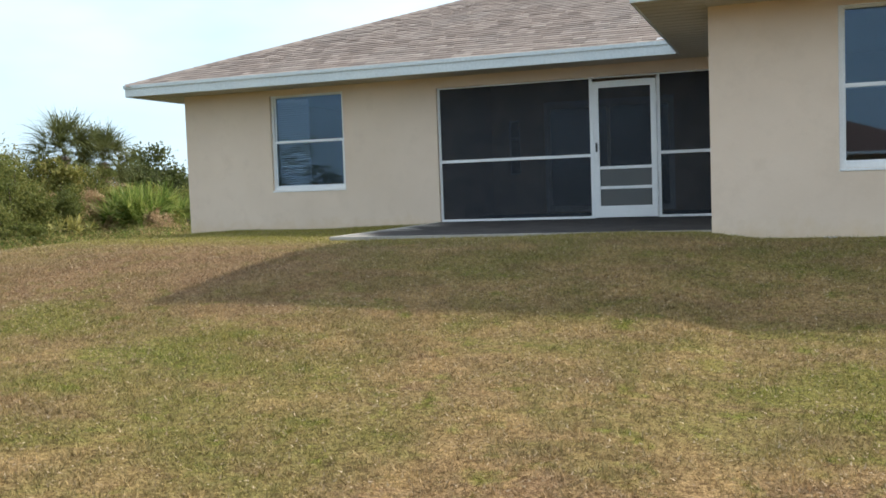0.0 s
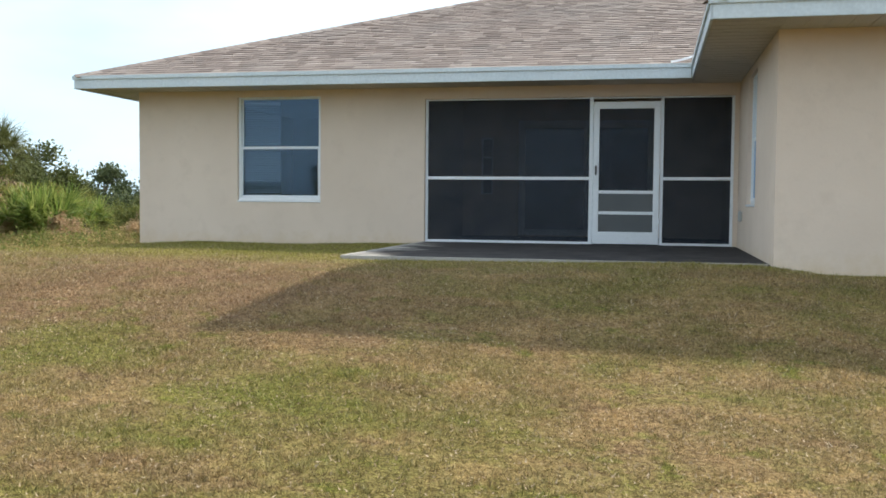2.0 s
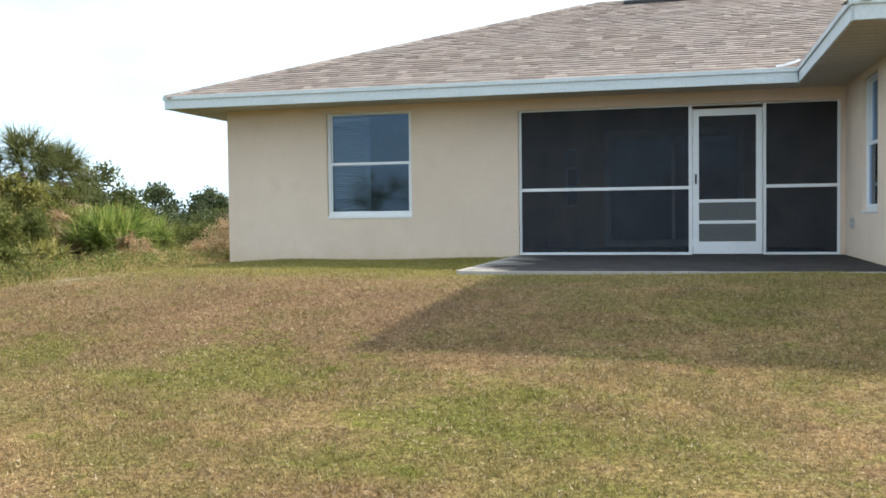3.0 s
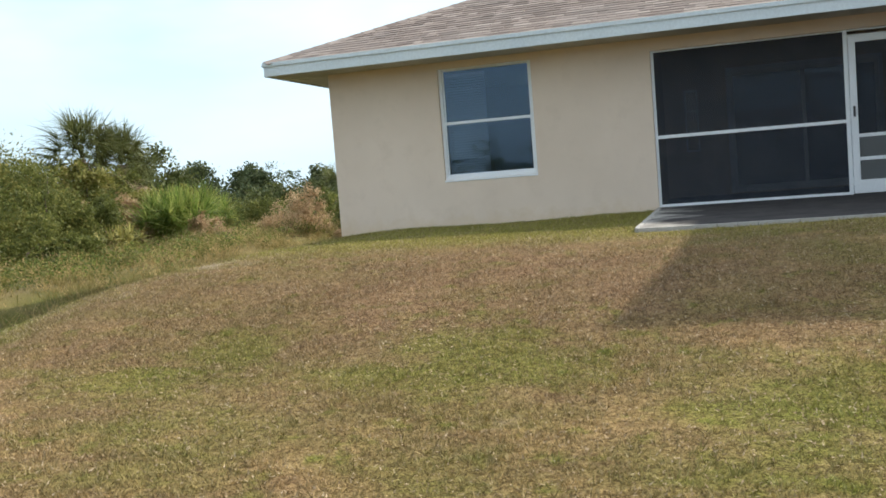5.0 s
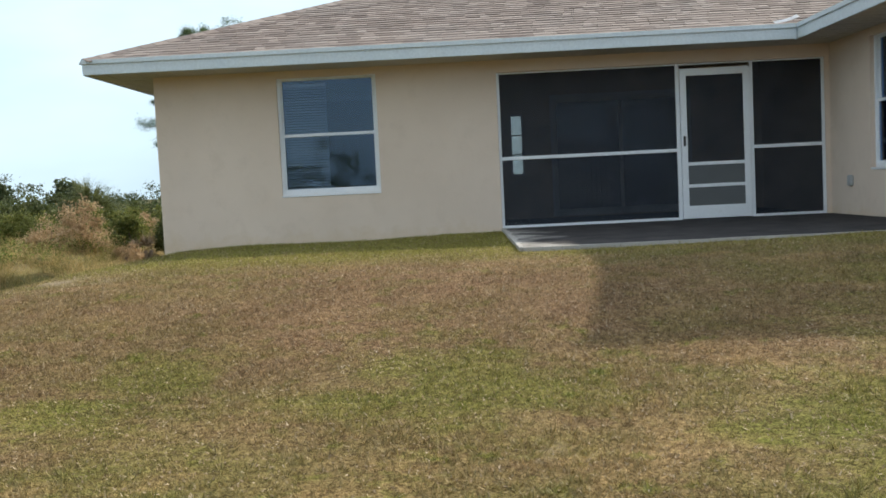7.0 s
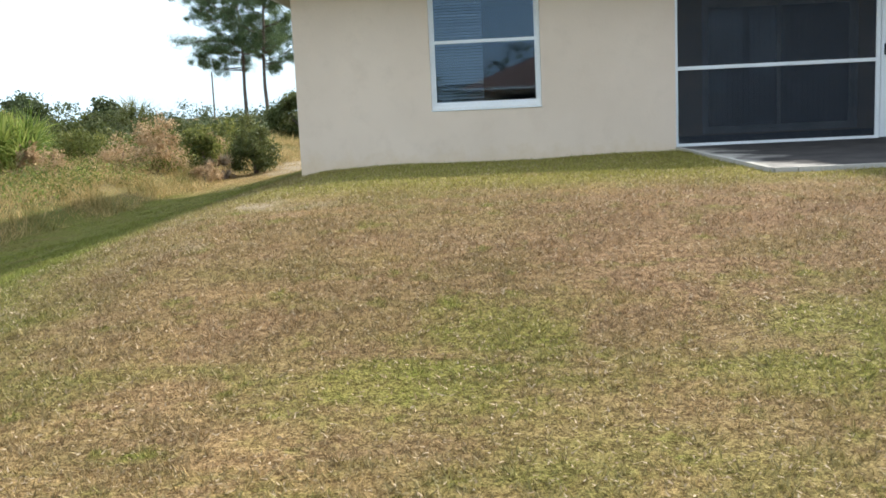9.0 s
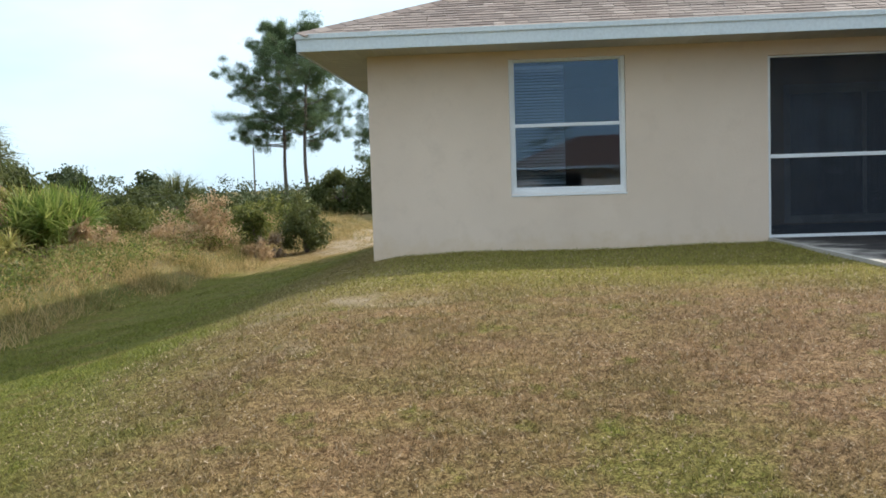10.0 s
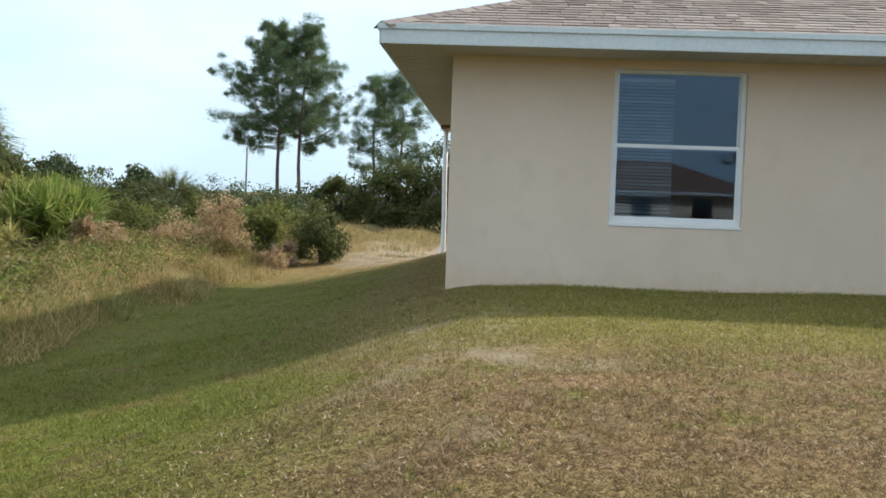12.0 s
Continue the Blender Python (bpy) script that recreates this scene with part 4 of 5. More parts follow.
def palmetto(x, y, size, n, label, mat=None):
    z = gz(x, y)
    ob = group_of("saw_palmetto", label, "palmetto", "palmettos", (x, y, z))
    bm = bmesh.new()
    for i in range(4):
        a = i * 1.7
        tube(bm, [(0, 0, -0.1), (0.25 * size * math.cos(a), 0.25 * size * math.sin(a), 0.08), (0.4 * size * math.cos(a), 0.4 * size * math.sin(a), 0.22)], [0.07, 0.06, 0.04], 7)
    part("stem", bm, M_PALMBARK, ob, "", True)
    out = []
    for i in range(5):
        c = np.array([0.38 * size * math.cos(i * 1.3) * (i > 0), 0.38 * size * math.sin(i * 1.3) * (i > 0), 0.12])
        out.append(fans(c, dome(n // 5, 42, 89), size * 0.66, size * 0.56, 17, 0.024, 0.10))
    v, f = joined(*out)
    fast_mesh("fronds", v, f, mat or M_PALMETTO, ob, "stiff bright green fan fronds")
    v, f = fans(np.array([0, 0, 0.15]), dome(8, -5, 30), size * 0.5, size * 0.45, 12, 0.02, 0.6)
    fast_mesh("dead_fronds", v, f, M_DEADFROND, ob, "brown dried fronds")
    return ob


def shrub(x, y, w, h, mat, label, count=4500, size=0.045, name="shrub", clumps=44, stems=7, category="shrub", base=None):
    z = gz(x, y) if base is None else base
    ob = group_of(name, label, category, "", (x, y, z))
    cs, sp = [], []
    bm = bmesh.new()
    for i in range(clumps):
        a, r = rng.uniform(0, math.tau), math.sqrt(rng.uniform(0, 1)) * w * 0.46
        zz = h * (0.08 + 0.85 * rng.uniform(0, 1) * (1 - (r / (w * 0.62)) ** 2))
        cs.append((r * math.cos(a), r * math.sin(a), zz))
        sp.append(rng.uniform(0.048, 0.088) * (w + h) / 2)
    for i in range(stems):
        c = cs[i % clumps]
        tube(bm, [(c[0] * 0.12, c[1] * 0.12, -0.1), (c[0] * 0.5, c[1] * 0.45, c[2] * 0.5), (c[0] * 0.95, c[1] * 0.95, c[2] * 1.02)], [0.022 * h, 0.014 * h, 0.005 * h], 5)
    part("stems", bm, M_BARK, ob)
    v, f = leaves(cs, sp, count, size, 0.85, 0.42)
    v[:, 2] = np.maximum(v[:, 2], 0.02)
    fast_mesh("foliage", v, f, mat, ob)
    return ob


def pine(x, y, h, lean, seed, label, low=0.34, limbs=62, reach=2.9, low_limbs=()):
    """Slash pine: bare trunk, short crooked limbs high up, tufts of needles at their ends with gaps between."""
    r = random.Random(seed)
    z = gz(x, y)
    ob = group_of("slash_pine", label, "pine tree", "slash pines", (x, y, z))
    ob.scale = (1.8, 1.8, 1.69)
    pts = [(lean * (t / 8) ** 1.5 * h * 0.06 + 0.08 * math.sin(t * 1.1 + seed), 0.06 * math.sin(t * 1.7 + seed), -0.3 + (h + 0.0) * t / 8) for t in range(9)]
    bm = bmesh.new()
    tube(bm, pts, [0.120 * (1 - 0.84 * t / 8) for t in range(9)], 9)
    part("trunk", bm, M_BARK, ob, "tall bare grey-brown trunk", True)
    cs, sp = [], []
    for lx, ly, lz in low_limbs:
        p = Vector(pts[4])
        e = Vector((lx, ly, lz))
        part("limb", tube(bmesh.new(), [p, p.lerp(e, 0.5) + Vector((0, 0, 0.25)), e], [0.06, 0.045, 0.015], 6), M_BARK, ob)
        for k in range(9):
            cs.append(tuple(p.lerp(e, 0.5 + 0.06 * k) + Vector((r.uniform(-.25, .25), r.uniform(-.3, .3), r.uniform(-.15, .4)))))
            sp.append(0.30)
    for i in range(limbs):
        t = low + (1 - low) * (i + r.uniform(0, 0.8)) / limbs
        k = min(int(t * 8), 7)
        p = Vector(pts[k]).lerp(Vector(pts[k + 1]), t * 8 - k)
        a = r.uniform(0, math.tau)
        u = (t - low) / (1 - low)
        L = reach * (0.45 + 0.75 * math.sin(math.pi * min(u * 0.9 + 0.2, 1.0))) * r.uniform(0.45, 1.1) * (1.0 if u < 0.85 else 0.6)
        d = Vector((math.cos(a), math.sin(a), r.uniform(0.05, 0.5)))
        m, e = p + d * L * 0.5 + Vector((0, 0, -0.12)), p + d * L + Vector((0, 0, r.uniform(-0.1, 0.35)))
        part("limb", tube(bmesh.new(), [p, m, e], [0.045 * (1.2 - t), 0.03 * (1.2 - t), 0.01], 5), M_BARK, ob)
        for k in range(7):
            q = p.lerp(m, 1.0) if k == 0 else m.lerp(e, k / 6)
            q = q + Vector((r.uniform(-.5, .5), r.uniform(-.5, .5), r.uniform(-.38, .42)))
            if r.random() < 0.86:
                cs.append(tuple(q))
                sp.append(r.uniform(0.13, 0.30))
    cs.append(pts[8])
    sp.append(0.35)
    n = len(cs) * 170
    cs, sp = np.array(cs), np.array(sp)
    k = rng.integers(0, len(cs), n)
    d = unit(rng.normal(size=(n, 3)) + np.array([0, 0, 0.25]))
    b = cs[k] + rng.normal(size=(n, 3)) * sp[k][:, None] * np.array([0.62, 0.62, 0.55])
    s = unit(np.cross(d, rng.normal(size=(n, 3)))) * 0.011
    v = np.stack([b - s, b + s, b + d * rng.uniform(0.14, 0.26, (n, 1))], 1).reshape(-1, 3)
    f = np.arange(len(v)).reshape(-1, 3)
    fast_mesh("crown", v, f, M_PINE, ob, "open clumped crown of dark green needles")
    return ob


def broad_tree(x, y, w, h, mat, label, count=15000, size=0.085):
    z = gz(x, y)
    ob = group_of("oak_tree", label, "tree", "", (x, y, z))
    bm = bmesh.new()
    tube(bm, [(0, 0, -0.3), (0.1, 0, h * 0.3), (0.0, 0.1, h * 0.55)], [0.05 * h, 0.035 * h, 0.02 * h], 8)
    cs, sp = [], []
    for i in range(34):
        a, rr = rng.uniform(0, math.tau), math.sqrt(rng.uniform(0, 1)) * w * 0.45
        c = (rr * math.cos(a), rr * math.sin(a), h * (0.06 + 0.86 * rng.uniform(0, 1) * (1 - (rr / (w * 0.6)) ** 2)))
        cs.append(c)
        sp.append(0.075 * (w + h) / 2)
        if i < 9:
            tube(bm, [(0, 0, h * 0.25), (c[0] * 0.5, c[1] * 0.5, h * 0.35 + c[2] * 0.25), c], [0.02 * h, 0.012 * h, 0.004 * h], 5)
    part("trunk", bm, M_BARK, ob)
    v, f = leaves(cs, sp, count, size, 0.8, 0.5)
    fast_mesh("crown", v, f, mat, ob)
    return ob


def vegetation():
    cabbage_palm(-18.0, 12.3, 2.85, 1.85, "cabbage palm with a full green crown above scrub")
    cabbage_palm(-17.7, 13.9, 2.65, 1.55, "cabbage palm with dead fronds under a green crown")
    cabbage_palm(-21.1, 39.6, 0.75, 2.4, "low distant cabbage palm among scrub")
    cabbage_palm(-17.1, 4.4, 2.2, 1.3, "cabbage palm half hidden by shrubs")
    palmetto(-13.9, 11.0, 1.55, 75, "large green saw palmetto clump beside dry grass")
    palmetto(-12.9, 6.6, 0.75, 10, "small yellowed palmetto fan in the weeds", M_YELLOW)
    palmetto(-15.6, 15.5, 1.3, 35, "saw palmetto with bright fronds")
    palmetto(-9.0, 12.3, 0.5, 10, "small dried palmetto at the foot of a shrub", M_DEADFROND)
    # scrub in front of and round the palms
    for x, y, w, h, m in ((-17.2, 10.6, 3.2, 3.0, M_SHRUB), (-18.9, 9.0, 3.4, 3.5, M_SHRUB), (-16.4, 7.6, 3.0, 2.9, M_SHRUB), (-18.4, 6.2, 3.2, 3.3, M_SHRUB), (-20.4, 12.0, 3.4, 3.2, M_SHRUB), (-16.9, 12.4, 2.4, 2.6, M_SHRUB),
                          (-16.2, 13.2, 2.4, 1.9, M_DRYSHRUB), (-16.1, 11.2, 2.0, 2.3, M_SHRUB), (-15.4, 10.6, 1.2, 1.9, M_DRYSHRUB), (-15.0, 8.4, 2.0, 2.0, M_SHRUB), (-15.5, 9.4, 1.6, 1.5, M_SHRUB), (-20.5, 4.5, 3.4, 3.7, M_DARKSHRUB), (-18.0, 2.0, 3.0, 2.3, M_SHRUB), (-17.0, 17.5, 2.6, 1.8, M_SHRUB),
                          (-22.5, 8.0, 3.4, 4.0, M_DARKSHRUB), (-14.6, 4.4, 2.6, 2.3, M_SHRUB), (-14.2, 1.8, 2.4, 1.8, M_SHRUB), (-15.2, -0.8, 2.8, 2.2, M_SHRUB), (-13.7, -3.0, 2.4, 1.7, M_SHRUB), (-13.2, 4.9, 1.4, 0.9, M_SHRUB), (-15.3, 7.0, 2.4, 2.4, M_SHRUB), (-19.5, -2.5, 3.2, 2.8, M_SHRUB), (-16.6, 21.0, 2.6, 1.6, M_SHRUB)):
        shrub(x, y, w, h, m, "brown dried shrub among the scrub" if m is M_DRYSHRUB else "dense green scrub bush at the edge of the field", 14000, 0.042)
    # vines and tall scrub that bury the palm trunks
    for x, y, w, h in ((-17.6, 11.2, 2.6, 3.1), (-18.9, 10.6, 2.8, 3.5), (-19.9, 9.4, 2.8, 3.7), (-16.6, 10.4, 2.0, 2.7), (-17.9, 7.6, 2.6, 3.4), (-15.4, 12.0, 1.9, 2.5), (-14.5, 12.2, 1.6, 2.0)):
        shrub(x, y, w, h, M_VINE, "tall yellow-green vine-covered scrub round the palms", 13000, 0.060, clumps=48)
    for x, y, w, h in ((-15.4, 10.0, 0.9, 1.9), (-14.9, 9.1, 0.8, 1.5), (-16.0, 8.9, 1.0, 2.1), (-12.9, 10.1, 0.6, 1.1)):
        shrub(x, y, w, h, M_DRYSHRUB, "grey-brown dead vine hanging in the scrub", 2600, 0.045, "dry_bush")
    shrub(-10.4, 11.6, 1.4, 1.5, M_DRYSHRUB, "rusty brown dried bush in tall grass", 5000, 0.035, "dry_bush")
    shrub(-11.9, 13.0, 1.3, 1.0, M_DRYSHRUB, "pale brown dried bush in tall grass", 3500, 0.035, "dry_bush")
    shrub(-12.0, 9.4, 0.8, 0.95, M_DRYSHRUB, "rusty dead stalks in front of a palmetto", 1600, 0.035, "dry_bush")
    shrub(-9.75, 13.6, 0.85, 1.3, M_SHRUB, "olive leafy shrub between dry bushes", 4500, 0.04)
    shrub(-9.2, 11.6, 0.9, 0.55, M_DRYSHRUB, "low dried brush at the foot of shrubs", 1800, 0.03, "dry_bush")
    shrub(-8.35, 13.2, 1.3, 1.65, M_DARKSHRUB, "dark green rounded shrub beside the sandy track", 7000, 0.04)
    shrub(-10.4, 15.2, 1.2, 1.4, M_SHRUB, "olive green shrub in dry grass", 4500, 0.04)
    shrub(-9.6, 17.5, 1.4, 1.5, M_SHRUB, "olive green shrub in dry grass", 4500, 0.04)
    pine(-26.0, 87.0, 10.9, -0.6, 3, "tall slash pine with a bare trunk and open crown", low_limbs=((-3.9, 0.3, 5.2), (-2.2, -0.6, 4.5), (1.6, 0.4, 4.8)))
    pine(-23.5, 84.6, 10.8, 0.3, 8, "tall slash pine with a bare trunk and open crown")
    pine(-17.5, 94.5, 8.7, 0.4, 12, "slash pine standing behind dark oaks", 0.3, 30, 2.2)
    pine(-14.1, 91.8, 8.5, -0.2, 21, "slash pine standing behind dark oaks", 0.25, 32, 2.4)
    for x, y, w, h in ((-9.4, 40.0, 4.6, 4.2), (-6.4, 38.0, 5.0, 5.6), (-12.4, 42.0, 3.4, 2.6), (-2.6, 40.0, 5.0, 5.6)):
        broad_tree(x, y, w, h, M_DARKSHRUB, "dark green scrub oak at the far side of the field")
    broad_tree(-22.5, 23.0, 3.8, 4.0, M_DARKSHRUB, "rounded green oak standing behind the palms")
    shrub(-18.4, 8.6, 1.7, 5.5, M_SHRUB, "tall sparse twiggy shrub above the scrub", 4200, 0.045, clumps=46, stems=22)
    for x, y, w, h in ((-40.0, 56.5, 5.5, 4.4), (-36.0, 59.0, 4.6, 3.9), (-45.0, 54.0, 5.0, 4.6), (-49.0, 47.0, 5.0, 4.8), (-31.0, 62.0, 4.2, 3.4)):
        broad_tree(x, y, w, h, M_FARWOODS, "rounded oak in the distant tree line", 5200, 0.15)
    # utility pole far across the field
    px, py = -27.3, 79.0
    pole = group_of("utility_pole", "thin weathered wooden utility pole in the distance", "pole", "", (px, py, gz(px, py)))
    bm = bmesh.new()
    tube(bm, [(0, 0, -0.3), (0, 0, 2.5), (0.02, 0, 5.6)], [0.085, 0.08, 0.07], 8)
    part("shaft", bm, M_POLE, pole, "", True)


def far_woods():
    """A low wood line round the field, uneven in height, one joined mass."""
    cs, sp = [], []
    for ring, (dist, hgt, step) in enumerate(((62, 1.7, 1.1), (80, 2.2, 1.2), (110, 3.0, 1.4))):
        a = 80.0
        while a < 178:
            d = dist * random.uniform(0.9, 1.12)
            x, y = d * math.cos(radians(a)), d * math.sin(radians(a))
            h = hgt * random.choice((0.7, 0.85, 1.0, 1.0, 1.25, 1.5)) * (1.15 if a > 119 else 0.72)
            for k in range(4):
                t = (k + 0.5) / 4
                cs.append((x + random.uniform(-1.2, 1.2), y + random.uniform(-1, 1), -0.8 + h * t))
                sp.append(0.42 + 0.12 * hgt * (1 - t))
            a += step * 0.62 * random.uniform(0.6, 1.4)
    v, f = leaves(cs, sp, 110000, 0.12, 0.55, 0.55)
    ob = fast_mesh("far_woods", v, f, M_FARWOODS)
    tagged(ob, "low hazy green line of scrub woods across the field", "woods", kind="stuff")
    cs, sp = [], []
    for a in range(-175, -10, 2):
        d = 105 * random.uniform(0.92, 1.15)
        h = random.choice((3.0, 4.0, 5.5, 8.0))
        for k in range(5):
            cs.append((d * math.cos(radians(a)) + random.uniform(-2, 2), d * math.sin(radians(a)), -0.8 + h * (k + 0.5) / 5))
            sp.append(0.9)
    v, f = leaves(cs, sp, 30000, 0.27, 0.7, 0.55)
    ob = fast_mesh("far_woods", v, f, M_FARWOODS)
    tagged(ob, "line of trees behind the yard, mirrored in the windows", "woods", kind="stuff")


def neighbour():
    """House across the back, seen only as a reflection in the windows."""
    ob = group_of("neighbour_house", "beige house with a brown hip roof mirrored in the windows", "house", "", (5.0, -60.0, gz(5.0, -60.0)))
    part("wall", holed("x", 4.8, 5.0, -8.0, 8.0, 0.0, 2.7, [(-6.0, -3.2, 0.0, 2.2), (0.0, 1.3, 0.9, 2.3), (4.0, 5.3, 0.9, 2.3)]), M_STUCCO, ob)
    part("wall", one(-8.0, -7.8, -5.0, 4.8, 0.0, 2.7), M_STUCCO, ob)
    part("wall", one(7.8, 8.0, -5.0, 4.8, 0.0, 2.7), M_STUCCO, ob)
    part("wall", one(-7.8, 7.8, -5.0, -4.8, 0.0, 2.7), M_STUCCO, ob)
    for x0, x1, z0, z1 in ((-6.0, -3.2, 0.02, 2.2), (0.0, 1.3, 0.9, 2.3), (4.0, 5.3, 0.9, 2.3)):
        part("window", one(x0, x1, 4.86, 4.90, z0, z1), M_GLASS, ob)
    bm = bmesh.new()
    v = [bm.verts.new(c) for c in ((-8.7, -5.7, 2.7), (8.7, -5.7, 2.7), (8.7, 5.7, 2.7), (-8.7, 5.7, 2.7), (-3.0, 0, 5.0), (3.0, 0, 5.0))]
    for f in ((0, 1, 5, 4), (1, 2, 5), (2, 3, 4, 5), (3, 0, 4), (3, 2, 1, 0)):
        bm.faces.new([v[i] for i in f])
    part("roof", bm, M_REDROOF, ob, "brown shingle hip roof")
    bm = one(-8.72, 8.72, 5.70, 5.73, 2.55, 2.72, bevel=0.005)
    part("fascia", bm, M_FASCIA, ob)


def weeds():
    """Tall dry grass and weeds over the field and along the swale's bank."""
    n = 150000
    x = -8.7 - np.abs(rng.normal(size=n)) * 5.5
    y = rng.uniform(-10, 34, n)
    more = 26000
    x = np.concatenate([x, rng.uniform(-12, -6.0, more)])
    y = np.concatenate([y, 15.5 + rng.uniform(0, 1, more) ** 1.3 * 20])
    n = len(x)
    patch = np.sin(x * 1.3 + np.sin(y * 0.9) * 1.5) * np.sin(y * 0.8 + np.cos(x * 0.7)) + 0.5 * np.sin(x * 3.1 + y * 2.3)
    keep = (rng.uniform(-1.0, 1.5, n) < patch) & (x < -8.75 - 0.35 * np.sin(y * 1.1) + 5 * smooth(14, 17, y))
    x, y, patch = x[keep], y[keep], patch[keep]
    n = len(x)
    base = np.stack([x, y, height(x, y) - 0.02], 1)
    ways = unit(np.stack([rng.normal(size=n) * 0.55, rng.normal(size=n) * 0.55, np.ones(n)], 1))
    L = rng.uniform(0.16, 0.52, n) * (1.0 + 0.6 * np.clip(patch, -0.5, 1.2)) * np.where(x > -10.4, 0.8, 1.15)
    v, f = strips(base, ways, L, rng.uniform(0.004, 0.009, n), rng.uniform(0.0, 0.9, n), 2)
    ob = fast_mesh("tall_weeds", v, f, M_WEEDS)
    tagged(ob, "tall golden and olive weeds along the swale and field", "weeds", kind="stuff")


def low_weeds():
    """Leafy weeds, seed heads and dead stalks in clumps along the bank and between the bushes."""
    for mat, count, size, label in ((M_SHRUB, 30000, 0.034, "low olive leafy weeds along the swale bank"), (M_PALMETTO, 9000, 0.028, "low bright green weeds in the field"), (M_WEEDS, 22000, 0.024, "low golden dried weeds in the field")):
        k = 190
        x = -9.9 - np.abs(rng.normal(size=k)) * 3.4
        y = rng.uniform(-9, 19, k)
        h = rng.uniform(0.10, 0.42, k)
        cs = np.stack([x, y, height(x, y) + h * 0.8], 1)
        v, f = leaves(cs, rng.uniform(0.12, 0.30, k), count, size, 0.6, 0.4)
        ob = fast_mesh("low_weeds", v, f, mat)
        tagged(ob, label, "weeds", kind="stuff")


def lawn_blades():
    """Short mown blades, thickest where one walks past."""
    n = 900000
    x = rng.uniform(-9.5, 11.5, n)
    y = -0.02 - 15.5 * rng.uniform(0, 1, n) ** 0.9
    clear = ~((x > -0.03) & (y > -4.02)) & ~((x > 4.4) & (y > -4.28))
    side = rng.uniform(0, 1, 90000)
    xs = -4.75 - side * 4.6
    ys = rng.uniform(0.0, 16.0, 90000)
    x, y = np.concatenate([x[clear], xs]), np.concatenate([y[clear], ys])
    thin = np.sin(x * 2.7 + 1.3 * np.sin(y * 2.1)) * np.sin(y * 2.9 + np.cos(x * 1.9)) + 0.6 * np.sin(x * 7.1 + y * 5.3) * np.sin(y * 6.7 - x * 3.1)
    sandy = (np.abs(x + 4.4) < 0.9) & (np.abs(y + 4.6) < 2.6)
    ok = (rng.uniform(-1.9, 1.0, len(x)) < thin) & ~(sandy & (rng.uniform(0, 1, len(x)) < 0.55))
    x, y, thin = x[ok], y[ok], thin[ok]
    n = len(x)
    base = np.stack([x, y, height(x, y) - 0.004], 1)
    ways = unit(np.stack([rng.normal(size=n) * 0.75, rng.normal(size=n) * 0.75, np.full(n, 0.8)], 1))
    L = rng.uniform(0.014, 0.036, n) * (1 + 0.25 * np.clip(thin, -1, 1))
    side = unit(np.cross(ways, rng.normal(size=(n, 3))))
    w = rng.uniform(0.0022, 0.005, n)[:, None]
    tip = base + ways * L[:, None]
    v = np.stack([base - side * w, base + side * w, tip], 1).reshape(-1, 3)
    ob = fast_mesh("lawn_grass", v, np.arange(len(v)).reshape(-1, 3), M_BLADES)
    tagged(ob, "short patchy straw and olive lawn grass", "grass", kind="stuff")


def lawn_tufts():
    """Taller bunches of wide-bladed grass that stand out of the mown turf."""
    k = 78000
    x = rng.uniform(-8.5, 10.5, k)
    y = -0.25 - 14.0 * rng.uniform(0, 1, k) ** 0.85
    bunch = np.sin(x * 1.9 + 1.2 * np.sin(y * 1.4)) * np.sin(y * 2.3 + np.cos(x * 1.3)) + 0.5 * np.sin(x * 5.1 - y * 3.7)
    ok = (rng.uniform(-1.2, 0.9, k) < bunch) & ~((x > -0.05) & (y > -4.05)) & ~((x > 4.4) & (y > -4.3))
    x, y = x[ok], y[ok]
    size = rng.uniform(0.7, 1.25, len(x))
    per = 7
    cx, cy, cs = np.repeat(x, per), np.repeat(y, per), np.repeat(size, per)
    n = len(cx)
    off = rng.normal(size=(n, 2)) * 0.016
    px, py = cx + off[:, 0], cy + off[:, 1]
    base = np.stack([px, py, height(px, py) - 0.004], 1)
    ways = unit(np.stack([off[:, 0] * 26 + rng.normal(size=n) * 0.3, off[:, 1] * 26 + rng.normal(size=n) * 0.3, np.ones(n)], 1))
    v, f = strips(base, ways, cs * rng.uniform(0.022, 0.058, n), rng.uniform(0.002, 0.0042, n), rng.uniform(0.0, 0.4, n), 1)
    ob = fast_mesh("lawn_tufts", v, f, M_BLADES)
    tagged(ob, "taller bunches of straw and green grass in the lawn", "grass", kind="stuff")


def field_scrub():
    """Scattered bushes over the field, four kinds copied about."""
    kinds = [shrub(-14.0, 22.0, 2.2, 1.5, M_SHRUB, "olive scrub bush in the field", 3200, 0.075), shrub(-18.0, 25.0, 2.8, 1.9, M_DARKSHRUB, "dark green scrub bush in the field", 3800, 0.085),
             shrub(-11.6, 20.5, 1.5, 0.95, M_DRYSHRUB, "pale dried bush in the field", 2600, 0.05), shrub(-13.0, 27.0, 2.4, 1.35, M_SHRUB, "low olive bush in the field", 3200, 0.08)]
    for k in kinds:
        tagged(k, group="field scrub")
    spots = random.Random(5)
    for i in range(46):
        y = 17.0 + 40.0 * (i + spots.random()) / 46
        x = spots.uniform(-1.05, -0.30) * (y + 12) + spots.uniform(-2, 2)
        if -9.5 < x:
            x -= 5.0
        s = spots.uniform(0.45, 0.78)
        copy_thing(kinds[spots.choice((0, 0, 1, 1, 2, 3))], pose(x, y, gz(x, y), 0, 0, spots.uniform(0, 360)) @ Matrix.Scale(s, 4))


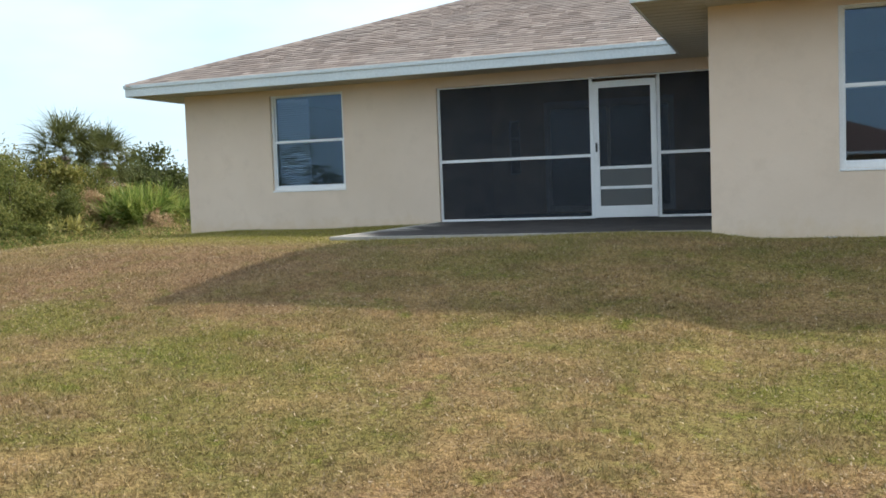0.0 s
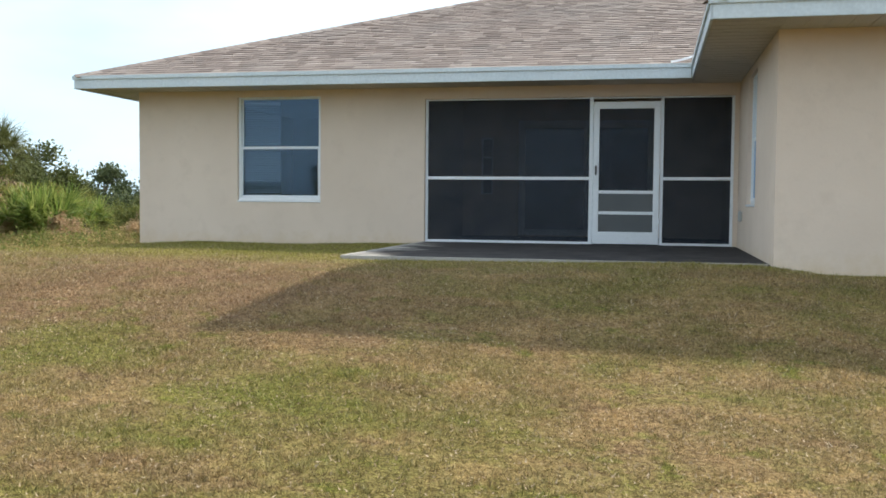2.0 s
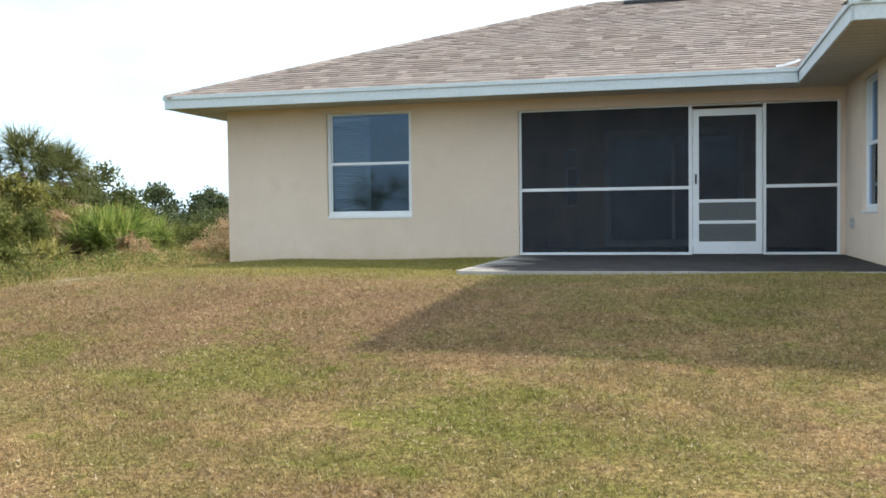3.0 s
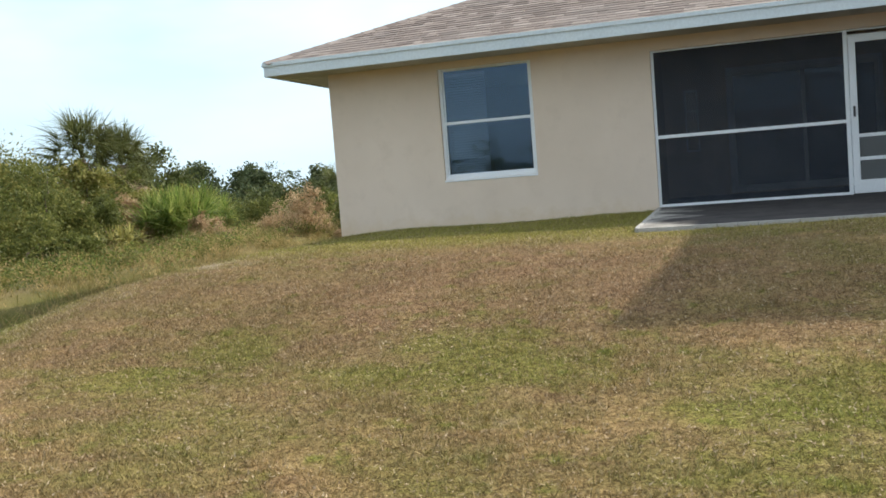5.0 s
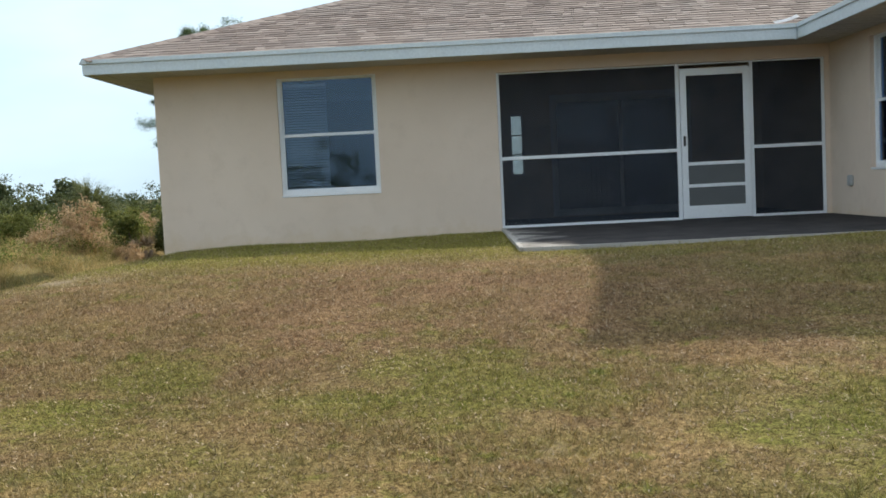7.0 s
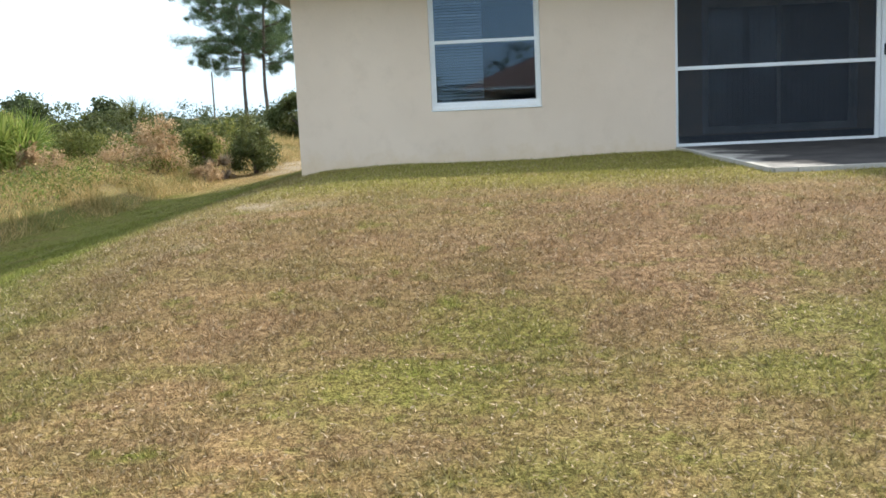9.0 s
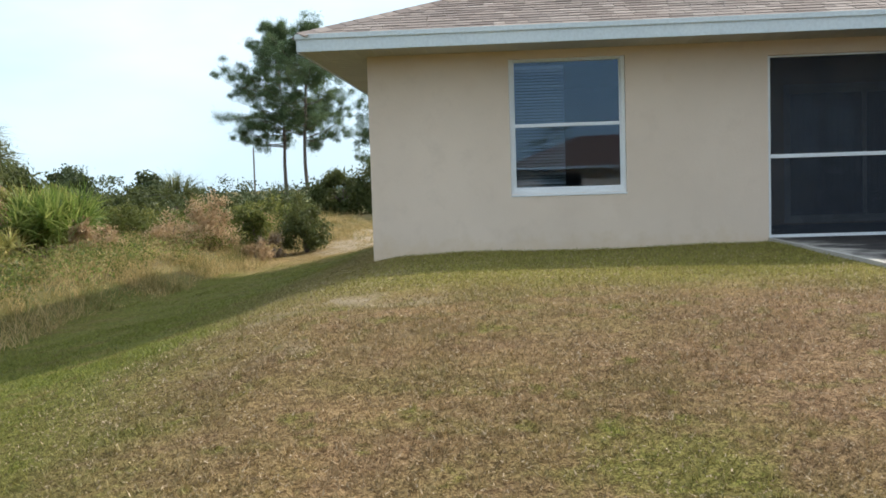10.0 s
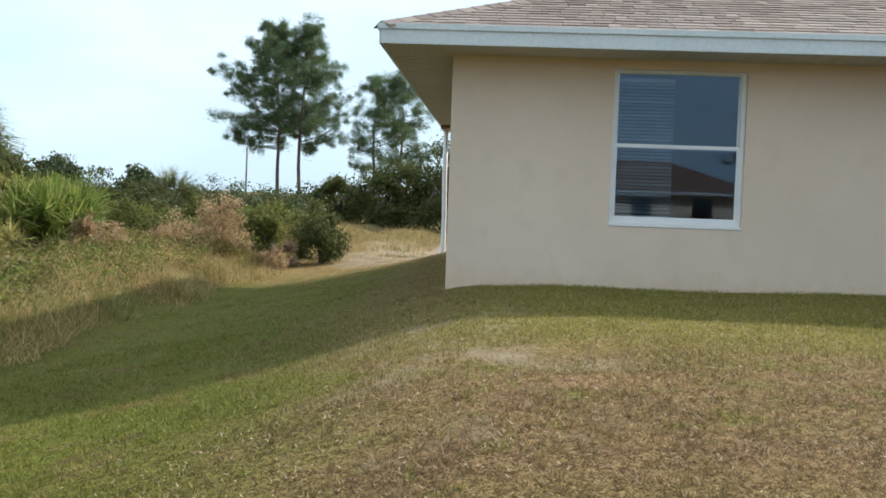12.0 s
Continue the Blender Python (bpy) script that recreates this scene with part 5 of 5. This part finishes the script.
def thatch():
    """Pale curled bits of dead grass lying on the lawn."""
    n = 215000
    x = rng.uniform(-7.0, 11.5, n)
    y = -0.3 - 15.0 * rng.uniform(0, 1, n) ** 0.85
    belt = np.exp(-((y + 7.0) / 3.2) ** 2) * 0.7 + 0.35
    clump = 0.5 + 0.5 * np.sin(x * 3.3 + 1.7 * np.sin(y * 1.9)) * np.sin(y * 3.7 + x)
    ok = (rng.uniform(0, 1.0, n) < belt * (0.45 + 0.55 * clump) * smooth(-6.2, -4.4, x + 0.5 * np.sin(y * 1.7))) & ~((x > -0.05) & (y > -4.05)) & ~((x > 4.4) & (y > -4.3))
    x, y = x[ok], y[ok]
    n = len(x)
    base = np.stack([x, y, height(x, y) + 0.010], 1)
    ways = unit(np.stack([rng.normal(size=n), rng.normal(size=n), rng.uniform(0.0, 0.9, n)], 1))
    v, f = strips(base, ways, rng.uniform(0.010, 0.030, n), rng.uniform(0.002, 0.0052, n), rng.uniform(-0.3, 0.5, n), 1)
    ob = fast_mesh("dead_grass", v, f, M_THATCH)
    tagged(ob, "pale curled bits of dead grass over the lawn", "dead grass", kind="stuff")


vegetation()
field_scrub()
thatch()
far_woods()
neighbour()
weeds()
low_weeds()
lawn_blades()
lawn_tufts()


# ---- roof shingles, course by course ----
def shingles(own, origin, along, up, length, hip0, hip1, near):
    """Lapped shingle tabs on a slope. along: unit way of the eave; up: unit way up the slope; hip0, hip1: how far each end steps in per metre climbed.
    near: tabs with both numbers under it (course, metres from the start) are parts of their own, the rest one mesh."""
    along, up = Vector(along), Vector(up)
    out = along.cross(up).normalized()
    course, tabs = 0.145, (0.13, 0.19, 0.25, 0.31)
    shared = []
    for k in range(4):
        bm = bmesh.new()
        t, tab = 0.0045 + 0.0015 * (k * 3 % 4), tabs[k]
        pts = [(0.004, 0, t + 0.004), (tab - 0.004, 0.004 * (k % 2), t + 0.004), (tab - 0.004, course * 1.15, 0.002), (0.004, course * 1.15, 0.002), (0.004, 0, -0.004), (tab - 0.004, 0.004 * (k % 2), -0.004)]
        w = [bm.verts.new(p) for p in pts]
        for f in ((0, 1, 2, 3), (4, 5, 1, 0), (5, 2, 1), (4, 0, 3)):
            bm.faces.new([w[i] for i in f])
        me = bpy.data.meshes.new("shingle")
        bm.to_mesh(me)
        bm.free()
        me.materials.append(M_SHINGLE)
        shared.append(me)
    turn = Matrix((along, up, out)).transposed().to_4x4()
    vs, fs, made = [], [], 0
    rows = int(6.6 / course)
    for r in range(rows):
        d = r * course
        x0, x1 = d * hip0, length - d * hip1
        x = x0 - random.uniform(0, 0.3)
        while x < x1:
            k = random.randrange(4)
            tab = tabs[k]
            a, b = max(x, x0), min(x + tab, x1)
            if b - a > 0.03:
                if r < near[0] and x > x0 and x + tab < x1 and x < near[1] and made < 300:
                    ob = new("shingle", shared[k])
                    ob.parent = own
                    ob.matrix_basis = Matrix.Translation(Vector(origin) + along * x + up * (d - 0.012)) @ turn
                    made += 1
                else:
                    t = 0.010 + 0.002 * (k * 3 % 4)
                    n = len(vs)
                    top0, top1 = max(a, x0 + course * 1.1 * hip0), min(b, x1 - course * 1.1 * hip1)
                    for u, w, h in ((a + 0.003, 0, t), (b - 0.003, 0, t), (max(top1, a) - 0.003, course * 1.15, 0.002), (min(top0, b) + 0.003, course * 1.15, 0.002), (a + 0.003, 0, -0.004), (b - 0.003, 0, -0.004)):
                        vs.append(Vector(origin) + along * u + up * (d - 0.012 + w) + out * h)
                    fs += [(n, n + 1, n + 2, n + 3), (n + 4, n + 5, n + 1, n), (n + 5, n + 2, n + 1), (n + 4, n, n + 3)]
            x += tab
    rest = array_part("shingles", [tuple(v) for v in vs], fs, M_SHINGLE, own)
    tagged(rest, kind="stuff")


ca = 1 / math.sqrt(1 + SLOPE * SLOPE)
UP = (0, ca, SLOPE * ca)
shingles(deck, (EX0, EY0, EAVE + 0.004), (1, 0, 0), UP, EX1 - EX0, ca, ca, (8, 9.2))
shingles(wing_roof, (WX0, WY0, EAVE + 0.004), (1, 0, 0), UP, EX1 - WX0, ca, ca, (9, 7.0))
